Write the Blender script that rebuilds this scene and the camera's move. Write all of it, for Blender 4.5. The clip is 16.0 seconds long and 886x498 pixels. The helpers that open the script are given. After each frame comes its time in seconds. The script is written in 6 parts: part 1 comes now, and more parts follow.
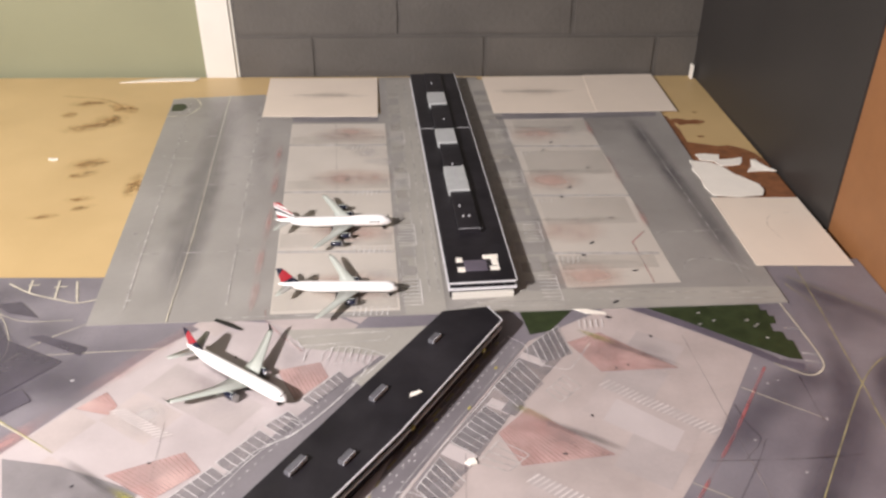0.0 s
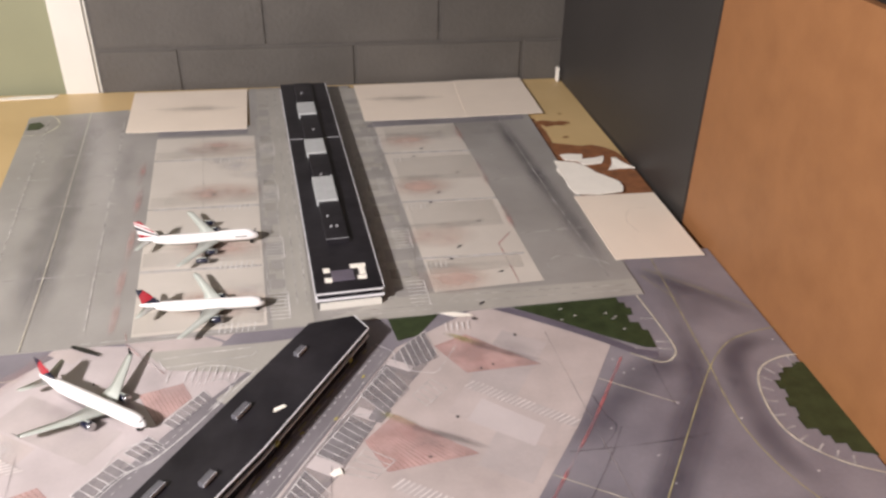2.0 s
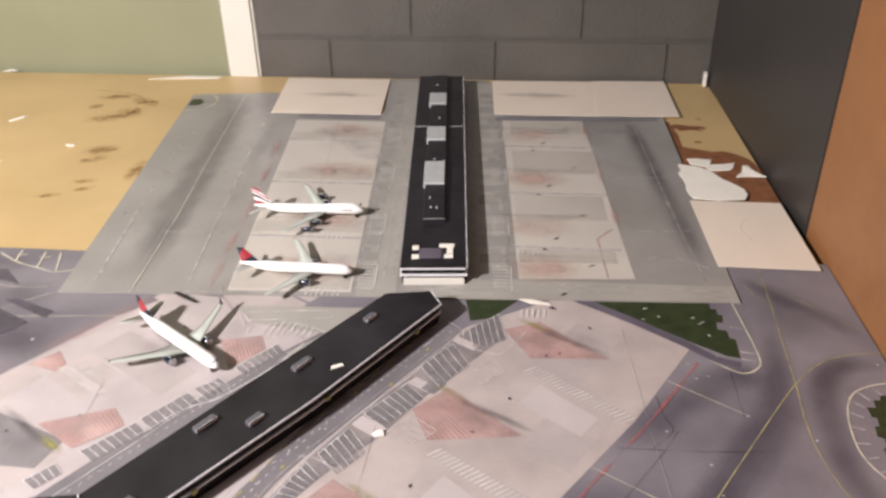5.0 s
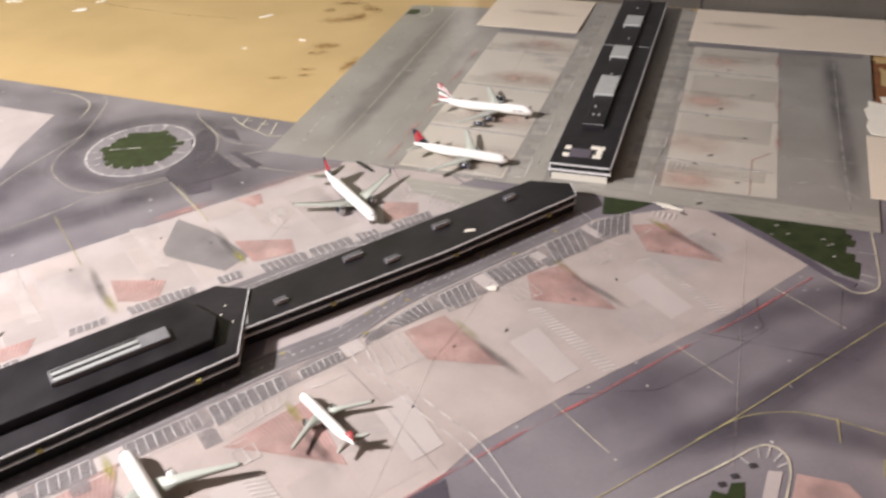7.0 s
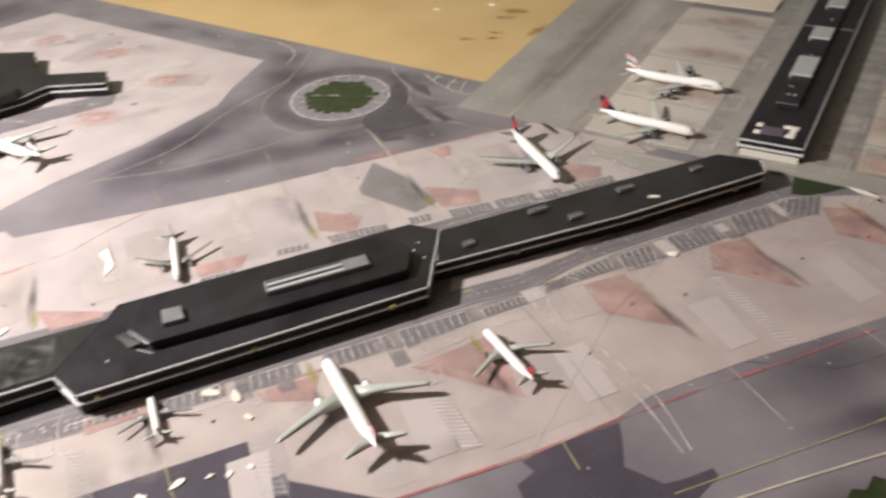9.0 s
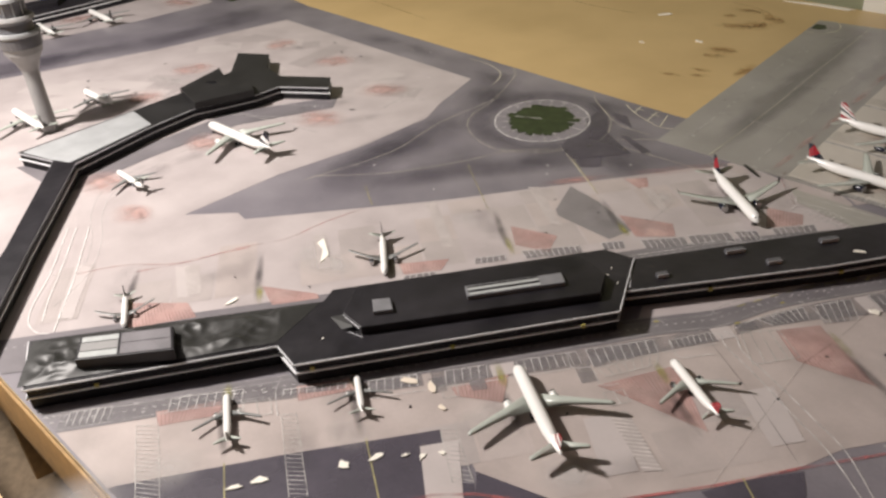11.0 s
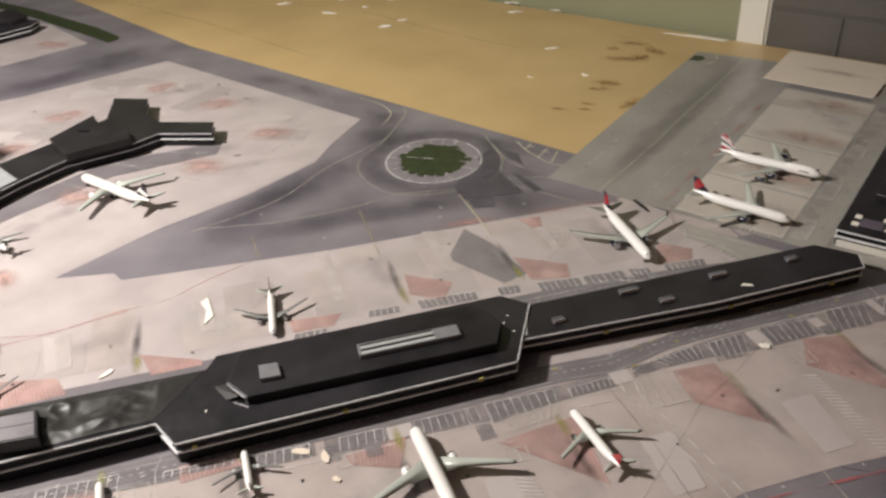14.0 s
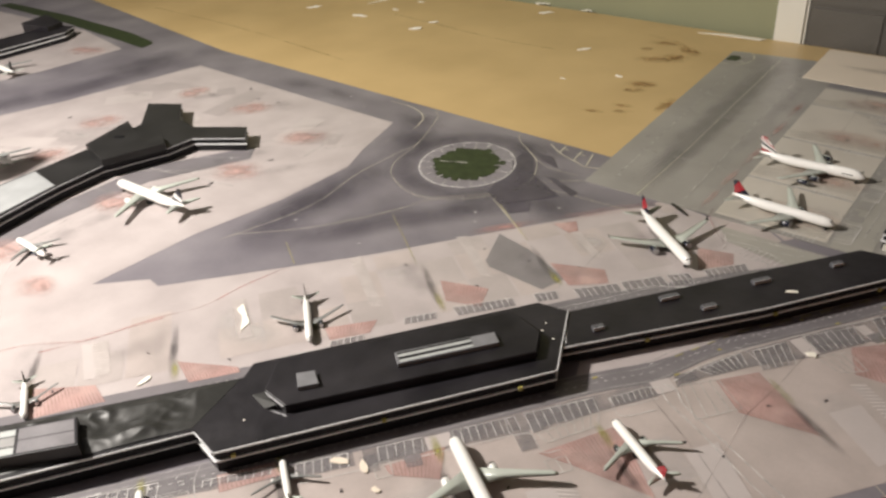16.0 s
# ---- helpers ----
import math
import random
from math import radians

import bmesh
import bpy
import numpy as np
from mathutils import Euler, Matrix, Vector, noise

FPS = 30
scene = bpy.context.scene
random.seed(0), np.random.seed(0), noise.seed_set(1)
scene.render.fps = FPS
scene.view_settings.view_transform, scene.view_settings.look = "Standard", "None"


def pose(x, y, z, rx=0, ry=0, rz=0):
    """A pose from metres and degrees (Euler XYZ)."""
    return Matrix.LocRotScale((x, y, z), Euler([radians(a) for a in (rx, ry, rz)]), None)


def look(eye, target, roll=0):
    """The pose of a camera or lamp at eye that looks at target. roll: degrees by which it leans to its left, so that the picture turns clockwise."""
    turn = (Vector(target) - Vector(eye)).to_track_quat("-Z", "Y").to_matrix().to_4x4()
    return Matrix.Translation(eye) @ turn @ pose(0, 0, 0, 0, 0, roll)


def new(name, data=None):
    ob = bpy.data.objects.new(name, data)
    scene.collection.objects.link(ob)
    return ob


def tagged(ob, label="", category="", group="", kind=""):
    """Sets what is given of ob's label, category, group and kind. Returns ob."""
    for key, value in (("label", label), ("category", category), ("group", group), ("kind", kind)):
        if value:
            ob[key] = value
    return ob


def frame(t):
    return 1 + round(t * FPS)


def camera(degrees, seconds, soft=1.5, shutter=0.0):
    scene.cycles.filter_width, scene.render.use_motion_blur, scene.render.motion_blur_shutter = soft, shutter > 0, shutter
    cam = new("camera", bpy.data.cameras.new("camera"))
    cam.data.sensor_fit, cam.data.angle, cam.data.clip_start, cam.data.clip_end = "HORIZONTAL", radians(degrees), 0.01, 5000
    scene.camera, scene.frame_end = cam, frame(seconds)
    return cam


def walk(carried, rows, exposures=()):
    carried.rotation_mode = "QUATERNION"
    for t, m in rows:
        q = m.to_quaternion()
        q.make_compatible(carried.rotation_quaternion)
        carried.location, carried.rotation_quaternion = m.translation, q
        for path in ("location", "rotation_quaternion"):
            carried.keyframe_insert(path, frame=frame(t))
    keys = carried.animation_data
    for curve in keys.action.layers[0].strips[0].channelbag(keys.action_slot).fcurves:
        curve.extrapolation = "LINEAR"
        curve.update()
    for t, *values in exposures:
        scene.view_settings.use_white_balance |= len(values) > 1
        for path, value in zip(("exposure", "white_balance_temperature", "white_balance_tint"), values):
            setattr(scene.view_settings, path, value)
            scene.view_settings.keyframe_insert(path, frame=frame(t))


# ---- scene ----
cam = camera(57.2, 16.0, soft=2.6, shutter=0.5)
PATH = [
    (0, (0.2517, 0.3016, 0.612), (0.1285, 1.9785, -0.4159), -0.1),
    (0.5, (0.2507, 0.3036, 0.6149), (0.1304, 1.9863, -0.404), 0.1),
    (1, (0.2636, 0.3026, 0.6169), (0.154, 1.9884, -0.3981), 0.3),
    (1.5, (0.2872, 0.2968, 0.6208), (0.2802, 1.9849, -0.3952), 0.5),
    (2, (0.301, 0.2979, 0.6199), (0.4122, 1.9834, -0.3971), 1.0),
    (2.5, (0.298, 0.3038, 0.6238), (0.426, 2.0061, -0.3617), 0.8),
    (3, (0.3049, 0.3077, 0.6277), (0.3638, 2.0286, -0.3301), 0.4),
    (3.2, (0.3187, 0.3068, 0.6208), (0.3096, 2.0353, -0.3272), 0.2),
    (5.5, (0.4894, 0.2532, 0.5864), (0.0027, 1.8735, -0.4257), -0.0),
    (6, (0.5635, 0.2091, 0.5913), (-0.1259, 1.742, -0.4385), 0.1),
    (6.5, (0.5743, 0.2023, 0.5854), (-0.1848, 1.6778, -0.478), -2.9),
    (7, (0.5774, 0.1806, 0.5755), (-0.2408, 1.6115, -0.5046), -3.4),
    (7.5, (0.5794, 0.1648, 0.5765), (-0.3094, 1.5246, -0.5391), -4.5),
    (8, (0.5804, 0.153, 0.5834), (-0.3704, 1.4859, -0.5144), -4.7),
    (8.5, (0.5706, 0.1402, 0.5804), (-0.3999, 1.4602, -0.5144), -4.2),
    (9, (0.5638, 0.1066, 0.5785), (-0.5226, 1.3218, -0.5302), -4.2),
    (9.5, (0.5689, 0.0791, 0.5883), (-0.658, 1.1547, -0.5174), -4.5),
    (10, (0.5778, 0.0574, 0.6021), (-0.7531, 1.0411, -0.4671), -5.0),
    (10.2, (0.5769, 0.0456, 0.6041), (-0.7826, 1.0006, -0.4573), -4.5),
    (12.3, (0.5355, 0.0356, 0.6189), (-0.8191, 1.03, -0.4109), -3.4),
    (12.5, (0.5335, 0.0415, 0.6208), (-0.8133, 1.0389, -0.4159), -3.6),
    (13, (0.5325, 0.0563, 0.6189), (-0.8084, 1.0645, -0.4149), -4.2),
    (13.5, (0.5305, 0.0661, 0.6199), (-0.7899, 1.1178, -0.3971), -4.1),
    (14, (0.5403, 0.0859, 0.6159), (-0.6997, 1.2433, -0.3883), -3.0),
    (14.5, (0.5403, 0.0859, 0.6179), (-0.6732, 1.2798, -0.3745), -3.3),
    (15, (0.5363, 0.0849, 0.6199), (-0.688, 1.2798, -0.3587), -3.6),
    (15.5, (0.5285, 0.0809, 0.6218), (-0.7253, 1.2461, -0.3558), -4.0),
    (16, (0.5215, 0.0858, 0.6179), (-0.7626, 1.1967, -0.3824), -4.2),
]
walk(cam, [(t, look(eye, target, roll)) for t, eye, target, roll in PATH],
     exposures=[(0.0, 0.32, 6400, 16), (6.5, 0.32, 6400, 15), (7.0, 0.15, 6450, 14), (7.5, 0.0, 6500, 13), (8.5, -0.06, 6550, 12), (9.5, -0.52, 6650, 11), (10.2, -0.72, 6650, 11),
                (12.5, -0.76, 6650, 10), (13.5, -0.78, 6650, 10), (14.5, -0.52, 6750, 9), (15.5, -0.44, 6750, 8), (16.0, -0.52, 6750, 8)])

# ---------------------------------------------------------------- light
world = bpy.data.worlds.new("room_air")
scene.world = world
world.use_nodes = True
world.node_tree.nodes["Background"].inputs[0].default_value = (1.0, 0.91, 0.84, 1)
world.node_tree.nodes["Background"].inputs[1].default_value = 0.055


def lamp(name, kind, place, target, energy, colour, size):
    data = bpy.data.lights.new(name, kind)
    data.energy, data.color = energy, colour
    if kind == "AREA":
        data.shape, data.size = "DISK", size
    else:
        data.shadow_soft_size = size
    ob = new(name, data)
    ob.matrix_world = look(place, target)
    return ob


lamp("ceiling_bulb_light", "POINT", (-1.00, -0.30, 1.22), (0, 0.5, 0), 288.0, (1.0, 0.945, 0.91), 0.055)


# ---------------------------------------------------------------- materials
def material(name, colour, rough=0.6, spread=0.12, scale=30.0, bump=0.15, metal=0.0, fine=220.0, second=None, coat=0.0, fade=None, soft=False, spec=0.5):
    m = bpy.data.materials.new(name)
    m.use_nodes = True
    t = m.node_tree
    b = t.nodes["Principled BSDF"]
    b.inputs["Roughness"].default_value = rough
    b.inputs["Metallic"].default_value = metal
    b.inputs["Coat Weight"].default_value = coat
    b.inputs["Specular IOR Level"].default_value = spec
    b.inputs["Coat Roughness"].default_value = 0.25
    pos = t.nodes.new("ShaderNodeNewGeometry")
    big, small = t.nodes.new("ShaderNodeTexNoise"), t.nodes.new("ShaderNodeTexNoise")
    big.inputs["Scale"].default_value, big.inputs["Detail"].default_value = scale, 5
    small.inputs["Scale"].default_value, small.inputs["Detail"].default_value = fine, 3
    for q in (big, small):
        t.links.new(pos.outputs["Position"], q.inputs["Vector"])
    ramp = t.nodes.new("ShaderNodeMix")
    ramp.data_type = "RGBA"
    dark = [c * (1 - spread) for c in colour]
    lite = [min(1, c * (1 + spread)) for c in (second or colour)]
    ramp.inputs[6].default_value, ramp.inputs[7].default_value = (*dark, 1), (*lite, 1)
    spreadr = t.nodes.new("ShaderNodeMapRange")
    spreadr.inputs[1].default_value, spreadr.inputs[2].default_value = 0.3, 0.7
    t.links.new(big.outputs[0], spreadr.inputs[0])
    t.links.new(spreadr.outputs[0], ramp.inputs[0])
    mul = t.nodes.new("ShaderNodeMix")
    mul.data_type, mul.blend_type = "RGBA", "MULTIPLY"
    mul.inputs[0].default_value = 1.0
    shade = t.nodes.new("ShaderNodeMapRange")
    shade.inputs[3].default_value, shade.inputs[4].default_value = 1 - spread * 0.6, 1 + spread * 0.6
    t.links.new(small.outputs[0], shade.inputs[0])
    t.links.new(ramp.outputs[2], mul.inputs[6])
    t.links.new(shade.outputs[0], mul.inputs[7])
    t.links.new(mul.outputs[2], b.inputs["Base Color"])
    if bump:
        bp = t.nodes.new("ShaderNodeBump")
        bp.inputs["Strength"].default_value, bp.inputs["Distance"].default_value = bump, 0.002
        t.links.new(small.outputs[0], bp.inputs["Height"])
        t.links.new(bp.outputs[0], b.inputs["Normal"])
    if fade:
        # worn ink lets the sheet below show through in patches
        wear, patch = t.nodes.new("ShaderNodeTexNoise"), t.nodes.new("ShaderNodeMapRange")
        wear.inputs["Scale"].default_value, wear.inputs["Detail"].default_value = fade[2], 4
        t.links.new(pos.outputs["Position"], wear.inputs["Vector"])
        patch.inputs[1].default_value, patch.inputs[2].default_value = 0.35, 0.65
        patch.inputs[3].default_value, patch.inputs[4].default_value = fade[0], fade[1]
        t.links.new(wear.outputs[0], patch.inputs[0])
        cover = patch.outputs[0]
        if soft:
            # airbrushed ink: dense in the middle of each patch, thinning out to its rim
            uv, mid, size = t.nodes.new("ShaderNodeUVMap"), t.nodes.new("ShaderNodeVectorMath"), t.nodes.new("ShaderNodeVectorMath")
            mid.operation, size.operation = "SUBTRACT", "LENGTH"
            mid.inputs[1].default_value = (0.5, 0.5, 0)
            t.links.new(uv.outputs[0], mid.inputs[0])
            t.links.new(mid.outputs[0], size.inputs[0])
            rim = t.nodes.new("ShaderNodeMapRange")
            rim.interpolation_type = "SMOOTHSTEP"
            rim.inputs[1].default_value, rim.inputs[2].default_value, rim.inputs[3].default_value, rim.inputs[4].default_value = 0.04, 0.5, 1.0, 0.0
            t.links.new(size.outputs["Value"], rim.inputs[0])
            both = t.nodes.new("ShaderNodeMath")
            both.operation = "MULTIPLY"
            t.links.new(rim.outputs[0], both.inputs[0])
            t.links.new(cover, both.inputs[1])
            cover = both.outputs[0]
        t.links.new(cover, b.inputs["Alpha"])
    return m


M = {
    "soft_soot": material("airbrushed_soot_ink", (0.075, 0.068, 0.07), 0.4, 0.2, 30, 0, coat=0.15, fade=(0.25, 0.55, 30), soft=True),
    "soft_mid": material("airbrushed_grey_soot_ink", (0.11, 0.10, 0.10), 0.4, 0.2, 30, 0, coat=0.15, fade=(0.06, 0.26, 30), soft=True),
    "soft_stain": material("soaked_brown_stain", (0.41, 0.245, 0.09), 0.5, 0.2, 30, 0.05, fade=(0.05, 0.62, 55), soft=True),
    "soft_faint": material("airbrushed_faint_soot_ink", (0.10, 0.09, 0.10), 0.4, 0.2, 30, 0, coat=0.15, fade=(0.02, 0.17, 25), soft=True),
    "soft_dark": material("airbrushed_dark_purple_ink", (0.075, 0.066, 0.088), 0.38, 0.2, 10, 0, coat=0.25, fade=(0.10, 0.38, 9), soft=True),
    "soft_pale": material("airbrushed_pale_ink", (0.62, 0.59, 0.57), 0.38, 0.05, 10, 0, coat=0.2, fade=(0.1, 0.55, 14), soft=True),
    "soft_green": material("airbrushed_olive_ink", (0.36, 0.34, 0.08), 0.4, 0.15, 30, 0, coat=0.15, fade=(0.2, 0.65, 40), soft=True),
    "soft_rose": material("airbrushed_rose_ink", (0.58, 0.33, 0.30), 0.4, 0.10, 30, 0, coat=0.15, fade=(0.12, 0.5, 18), soft=True),
    "rose_far": material("airbrushed_peach_ink", (0.60, 0.42, 0.355), 0.42, 0.10, 30, 0, coat=0.1, fade=(0.25, 0.75, 18), soft=True),
    "rose_patch": material("airbrushed_strong_rose_ink", (0.56, 0.37, 0.335), 0.4, 0.10, 30, 0, coat=0.15, fade=(0.3, 0.85, 30), soft=True),
    "soft_track": material("airbrushed_purple_wear", (0.07, 0.06, 0.085), 0.38, 0.2, 10, 0, coat=0.25, fade=(0.2, 0.46, 9), soft=True),
    "soft_track_grey": material("airbrushed_grey_wear", (0.12, 0.11, 0.12), 0.4, 0.2, 10, 0, coat=0.15, fade=(0.14, 0.38, 8), soft=True),
    "stand_dim": material("printed_dim_concrete", (0.40, 0.375, 0.335), 0.42, 0.1, 12, 0.03, coat=0.15, fade=(0.05, 0.26, 10)),
    "lattice": material("printed_pale_lattice", (0.68, 0.63, 0.60), 0.4, 0.06, 60, 0, fade=(0.7, 1.0, 30)),
    "outline": material("printed_pale_outline", (0.62, 0.60, 0.57), 0.4, 0.06, 60, 0, fade=(0.35, 0.9, 60)),
    "box_grey": material("printed_grey_box", (0.25, 0.234, 0.242), 0.4, 0.15, 30, 0.05, coat=0.2, fade=(0.2, 0.75, 28)),
    "crack": material("printed_fine_crack", (0.06, 0.05, 0.055), 0.4, 0.2, 40, 0, fade=(0.04, 0.45, 30)),
    "seam_pale": material("pale_sheet_joint", (0.42, 0.38, 0.36), 0.4, 0.1, 60, 0, fade=(0.15, 0.6, 25)),
    "rose_line": material("printed_faded_rose_line", (0.50, 0.27, 0.25), 0.4, 0.2, 30, 0, fade=(0.05, 0.6, 30)),
    "asphalt": material("printed_taxiway", (0.180, 0.164, 0.190), 0.38, 0.15, 7, 0.05, second=(0.232, 0.215, 0.232), coat=0.25),
    "asphalt_dark": material("printed_dark_taxiway", (0.112, 0.098, 0.124), 0.38, 0.25, 12, 0.05, coat=0.25),
    "asphalt_deep": material("printed_deep_purple_patch", (0.090, 0.079, 0.102), 0.38, 0.2, 12, 0.05, coat=0.25, fade=(0.6, 0.95, 14)),
    "apron_grey": material("printed_grey_roadside", (0.25, 0.232, 0.24), 0.4, 0.15, 20, 0.05, coat=0.2, fade=(0.35, 0.75, 25)),
    "concrete": material("printed_pink_concrete", (0.45, 0.398, 0.392), 0.36, 0.075, 13, 0.05, second=(0.485, 0.435, 0.427), coat=0.25),
    "concrete_tan": material("printed_tan_concrete", (0.435, 0.375, 0.352), 0.36, 0.10, 13, 0.05, second=(0.485, 0.422, 0.398), coat=0.25),
    "concrete_dim": material("printed_dull_concrete", (0.395, 0.352, 0.346), 0.36, 0.08, 14, 0.05, coat=0.25),
    "concrete_lite": material("printed_light_concrete", (0.515, 0.465, 0.452), 0.36, 0.06, 14, 0.05, coat=0.25),
    "concrete_warm": material("printed_warm_concrete", (0.475, 0.415, 0.394), 0.36, 0.10, 16, 0.05, coat=0.25),
    "concrete_cool": material("printed_cool_concrete", (0.432, 0.384, 0.370), 0.36, 0.10, 16, 0.05, coat=0.25),
    "lane": material("printed_service_road", (0.195, 0.18, 0.19), 0.38, 0.14, 15, 0.05, coat=0.25),
    "paved": material("printed_grey_paving", (0.235, 0.218, 0.222), 0.38, 0.12, 20, 0.05, coat=0.25),
    "bay": material("printed_parking_bay", (0.2, 0.19, 0.2), 0.4, 0.2, 25, 0.05, coat=0.2),
    "grey": material("printed_grey_taxiway", (0.285, 0.272, 0.250), 0.42, 0.08, 8, 0.05, second=(0.32, 0.306, 0.284), coat=0.15),
    "grey_lite": material("printed_grey_road", (0.375, 0.358, 0.318), 0.42, 0.09, 14, 0.05, coat=0.15),
    "stand": material("printed_grey_concrete", (0.565, 0.525, 0.462), 0.42, 0.06, 10, 0.05, coat=0.15),
    "pink": material("printed_red_hatching_ground", (0.47, 0.30, 0.275), 0.4, 0.06, 22, 0.05, second=(0.51, 0.36, 0.33), coat=0.2, fade=(0.55, 1.0, 24)),
    "pink_lite": material("printed_faded_red_ground", (0.56, 0.41, 0.35), 0.42, 0.10, 20, 0.05, coat=0.15, fade=(0.02, 0.28, 18)),
    "red": material("printed_red_line", (0.48, 0.15, 0.15), 0.4, 0.15, 40, 0, fade=(0.05, 0.75, 26)),
    "white": material("printed_white_line", (0.68, 0.66, 0.64), 0.4, 0.08, 60, 0, fade=(0.5, 1.0, 60)),
    "white_faint": material("printed_faint_line", (0.60, 0.58, 0.56), 0.4, 0.08, 60, 0, fade=(0.3, 0.8, 40)),
    "yellow": material("printed_yellow_line", (0.44, 0.40, 0.20), 0.4, 0.12, 60, 0, fade=(0.5, 0.95, 40)),
    "yellow_strong": material("printed_yellow_mark", (0.40, 0.35, 0.10), 0.4, 0.12, 60, 0),
    "cream": material("printed_cream_line", (0.62, 0.58, 0.46), 0.4, 0.10, 60, 0, fade=(0.6, 1.0, 40)),
    "speck": material("printed_dark_speck", (0.05, 0.045, 0.05), 0.4, 0.2, 40, 0),
    "grass": material("printed_grass", (0.024, 0.036, 0.012), 0.5, 0.2, 60, 0.05, second=(0.032, 0.046, 0.017)),
    "board": material("brown_hardboard", (0.55, 0.39, 0.178), 0.45, 0.07, 4, 0.12, second=(0.59, 0.428, 0.205), fine=350),
    "board_stain": material("dark_glue_stain", (0.40, 0.235, 0.085), 0.5, 0.2, 40, 0.1, fade=(0.06, 0.6, 45)),
    "board_brown": material("torn_brown_fibre", (0.22, 0.085, 0.03), 0.85, 0.25, 50, 0.6),
    "board_edge": material("hardboard_edge", (0.4, 0.25, 0.11), 0.8, 0.15, 60, 0.3),
    "paper": material("cream_paper", (0.79, 0.695, 0.575), 0.6, 0.03, 12, 0.06),
    "paper_white": material("torn_white_paper", (0.90, 0.86, 0.76), 0.7, 0.03, 30, 0.08),
    "block": material("dark_grey_painted_block", (0.090, 0.082, 0.071), 0.45, 0.12, 7, 0.6, fine=120),
    "mortar": material("dark_painted_joint", (0.08, 0.073, 0.064), 0.6, 0.15, 40, 0.3),
    "side": material("charcoal_painted_panel", (0.033, 0.030, 0.0275), 0.45, 0.10, 5, 0.06),
    "wood": material("orange_brown_veneer", (0.245, 0.109, 0.041), 0.5, 0.05, 25, 0.12, second=(0.26, 0.118, 0.045), fine=300),
    "green": material("sage_green_paint", (0.245, 0.25, 0.15), 0.6, 0.04, 5, 0.06),
    "trim": material("white_gloss_paint", (0.66, 0.64, 0.57), 0.35, 0.03, 10, 0.03),
    # for the unseen walls: dimmed to lessen the light they throw back
    "plaster": material("unseen_wall_dim_grey", (0.17, 0.165, 0.17), 0.8, 0.06, 5, 0.1),
    "joists": material("unseen_dark_ceiling", (0.06, 0.056, 0.056), 0.85, 0.2, 6, 0.2),
    "mark_white": material("printed_crisp_white", (0.76, 0.745, 0.72), 0.4, 0.06, 60, 0, fade=(0.7, 1.0, 60)),
    "carpet": material("brown_carpet", (0.2, 0.15, 0.1), 0.95, 0.2, 50, 0.5),
    # the paler blotches of this black paint a mottled sheen into the colour
    "roof": material("black_card_mottled_sheen", (0.0085, 0.007, 0.0115), 0.45, 0.45, 14, 0.35, second=(0.0165, 0.0150, 0.0175), fine=55.0, spec=0.5),
    # black card greyed so that its colour carries the lamp's sheen
    "roof_green": material("black_card_grey_sheen", (0.028, 0.028, 0.026), 0.46, 0.3, 20, 0.05, spec=0.5),
    "roof_mid": material("grey_black_card", (0.019, 0.0185, 0.0185), 0.42, 0.3, 20, 0.05, spec=0.5),
    "wall_dark": material("dark_printed_wall", (0.007, 0.0065, 0.008), 0.5, 0.2, 60, 0.05, spec=0.3),
    "edge": material("grey_roof_edge", (0.52, 0.52, 0.535), 0.5, 0.15, 90, 0.05),
    "edge_white": material("white_roof_edge", (0.74, 0.74, 0.75), 0.5, 0.08, 90, 0.05),
    "sky_grey": material("grey_rooflight", (0.20, 0.20, 0.21), 0.4, 0.10, 80, 0.03),
    "sky_lite": material("pale_rooflight", (0.48, 0.50, 0.49), 0.35, 0.06, 80, 0.03),
    "glass_white": material("pale_walkway_roof", (0.36, 0.37, 0.375), 0.4, 0.14, 20, 0.05),
    "tower": material("grey_tower_plastic", (0.30, 0.295, 0.29), 0.45, 0.06, 30, 0.05),
    "tower_dark": material("dark_tower_glazing", (0.11, 0.11, 0.12), 0.3, 0.15, 60, 0.03),
    "plane_white": material("white_gloss_enamel", (0.86, 0.85, 0.82), 0.22, 0.02, 40, 0.0, coat=0.3),
    "wing": material("pale_grey_green_enamel", (0.47, 0.505, 0.455), 0.3, 0.05, 40, 0.0, coat=0.2),
    "wing_dark": material("mid_grey_enamel", (0.22, 0.225, 0.22), 0.3, 0.05, 40, 0.0, coat=0.2),
    "navy": material("navy_enamel", (0.008, 0.010, 0.026), 0.25, 0.1, 40, 0.0, coat=0.3),
    "blue": material("blue_plastic", (0.04, 0.09, 0.30), 0.45, 0.1, 40, 0.0),
    "fin_red": material("red_enamel", (0.33, 0.015, 0.025), 0.25, 0.05, 40, 0.0, coat=0.3),
    "black": material("black_plastic", (0.012, 0.012, 0.012), 0.4, 0.1, 40, 0.0),
    "steel": material("steel_pin", (0.5, 0.5, 0.5), 0.3, 0.05, 40, 0.0, metal=1.0),
    "foil": material("shiny_black_plastic", (0.012, 0.012, 0.014), 0.12, 0.1, 40, 0.0, coat=0.6),
}

# ---------------------------------------------------------------- mesh helpers


def finish(name, bm, mat, parent=None, label=""):
    bmesh.ops.recalc_face_normals(bm, faces=bm.faces[:])
    me = bpy.data.meshes.new(name)
    bm.to_mesh(me)
    bm.free()
    for k in (mat if isinstance(mat, (list, tuple)) else [mat]):
        me.materials.append(M[k])
    ob = new(name, me)
    if parent is not None:
        ob.parent = parent
    if label:
        tagged(ob, label)
    return ob


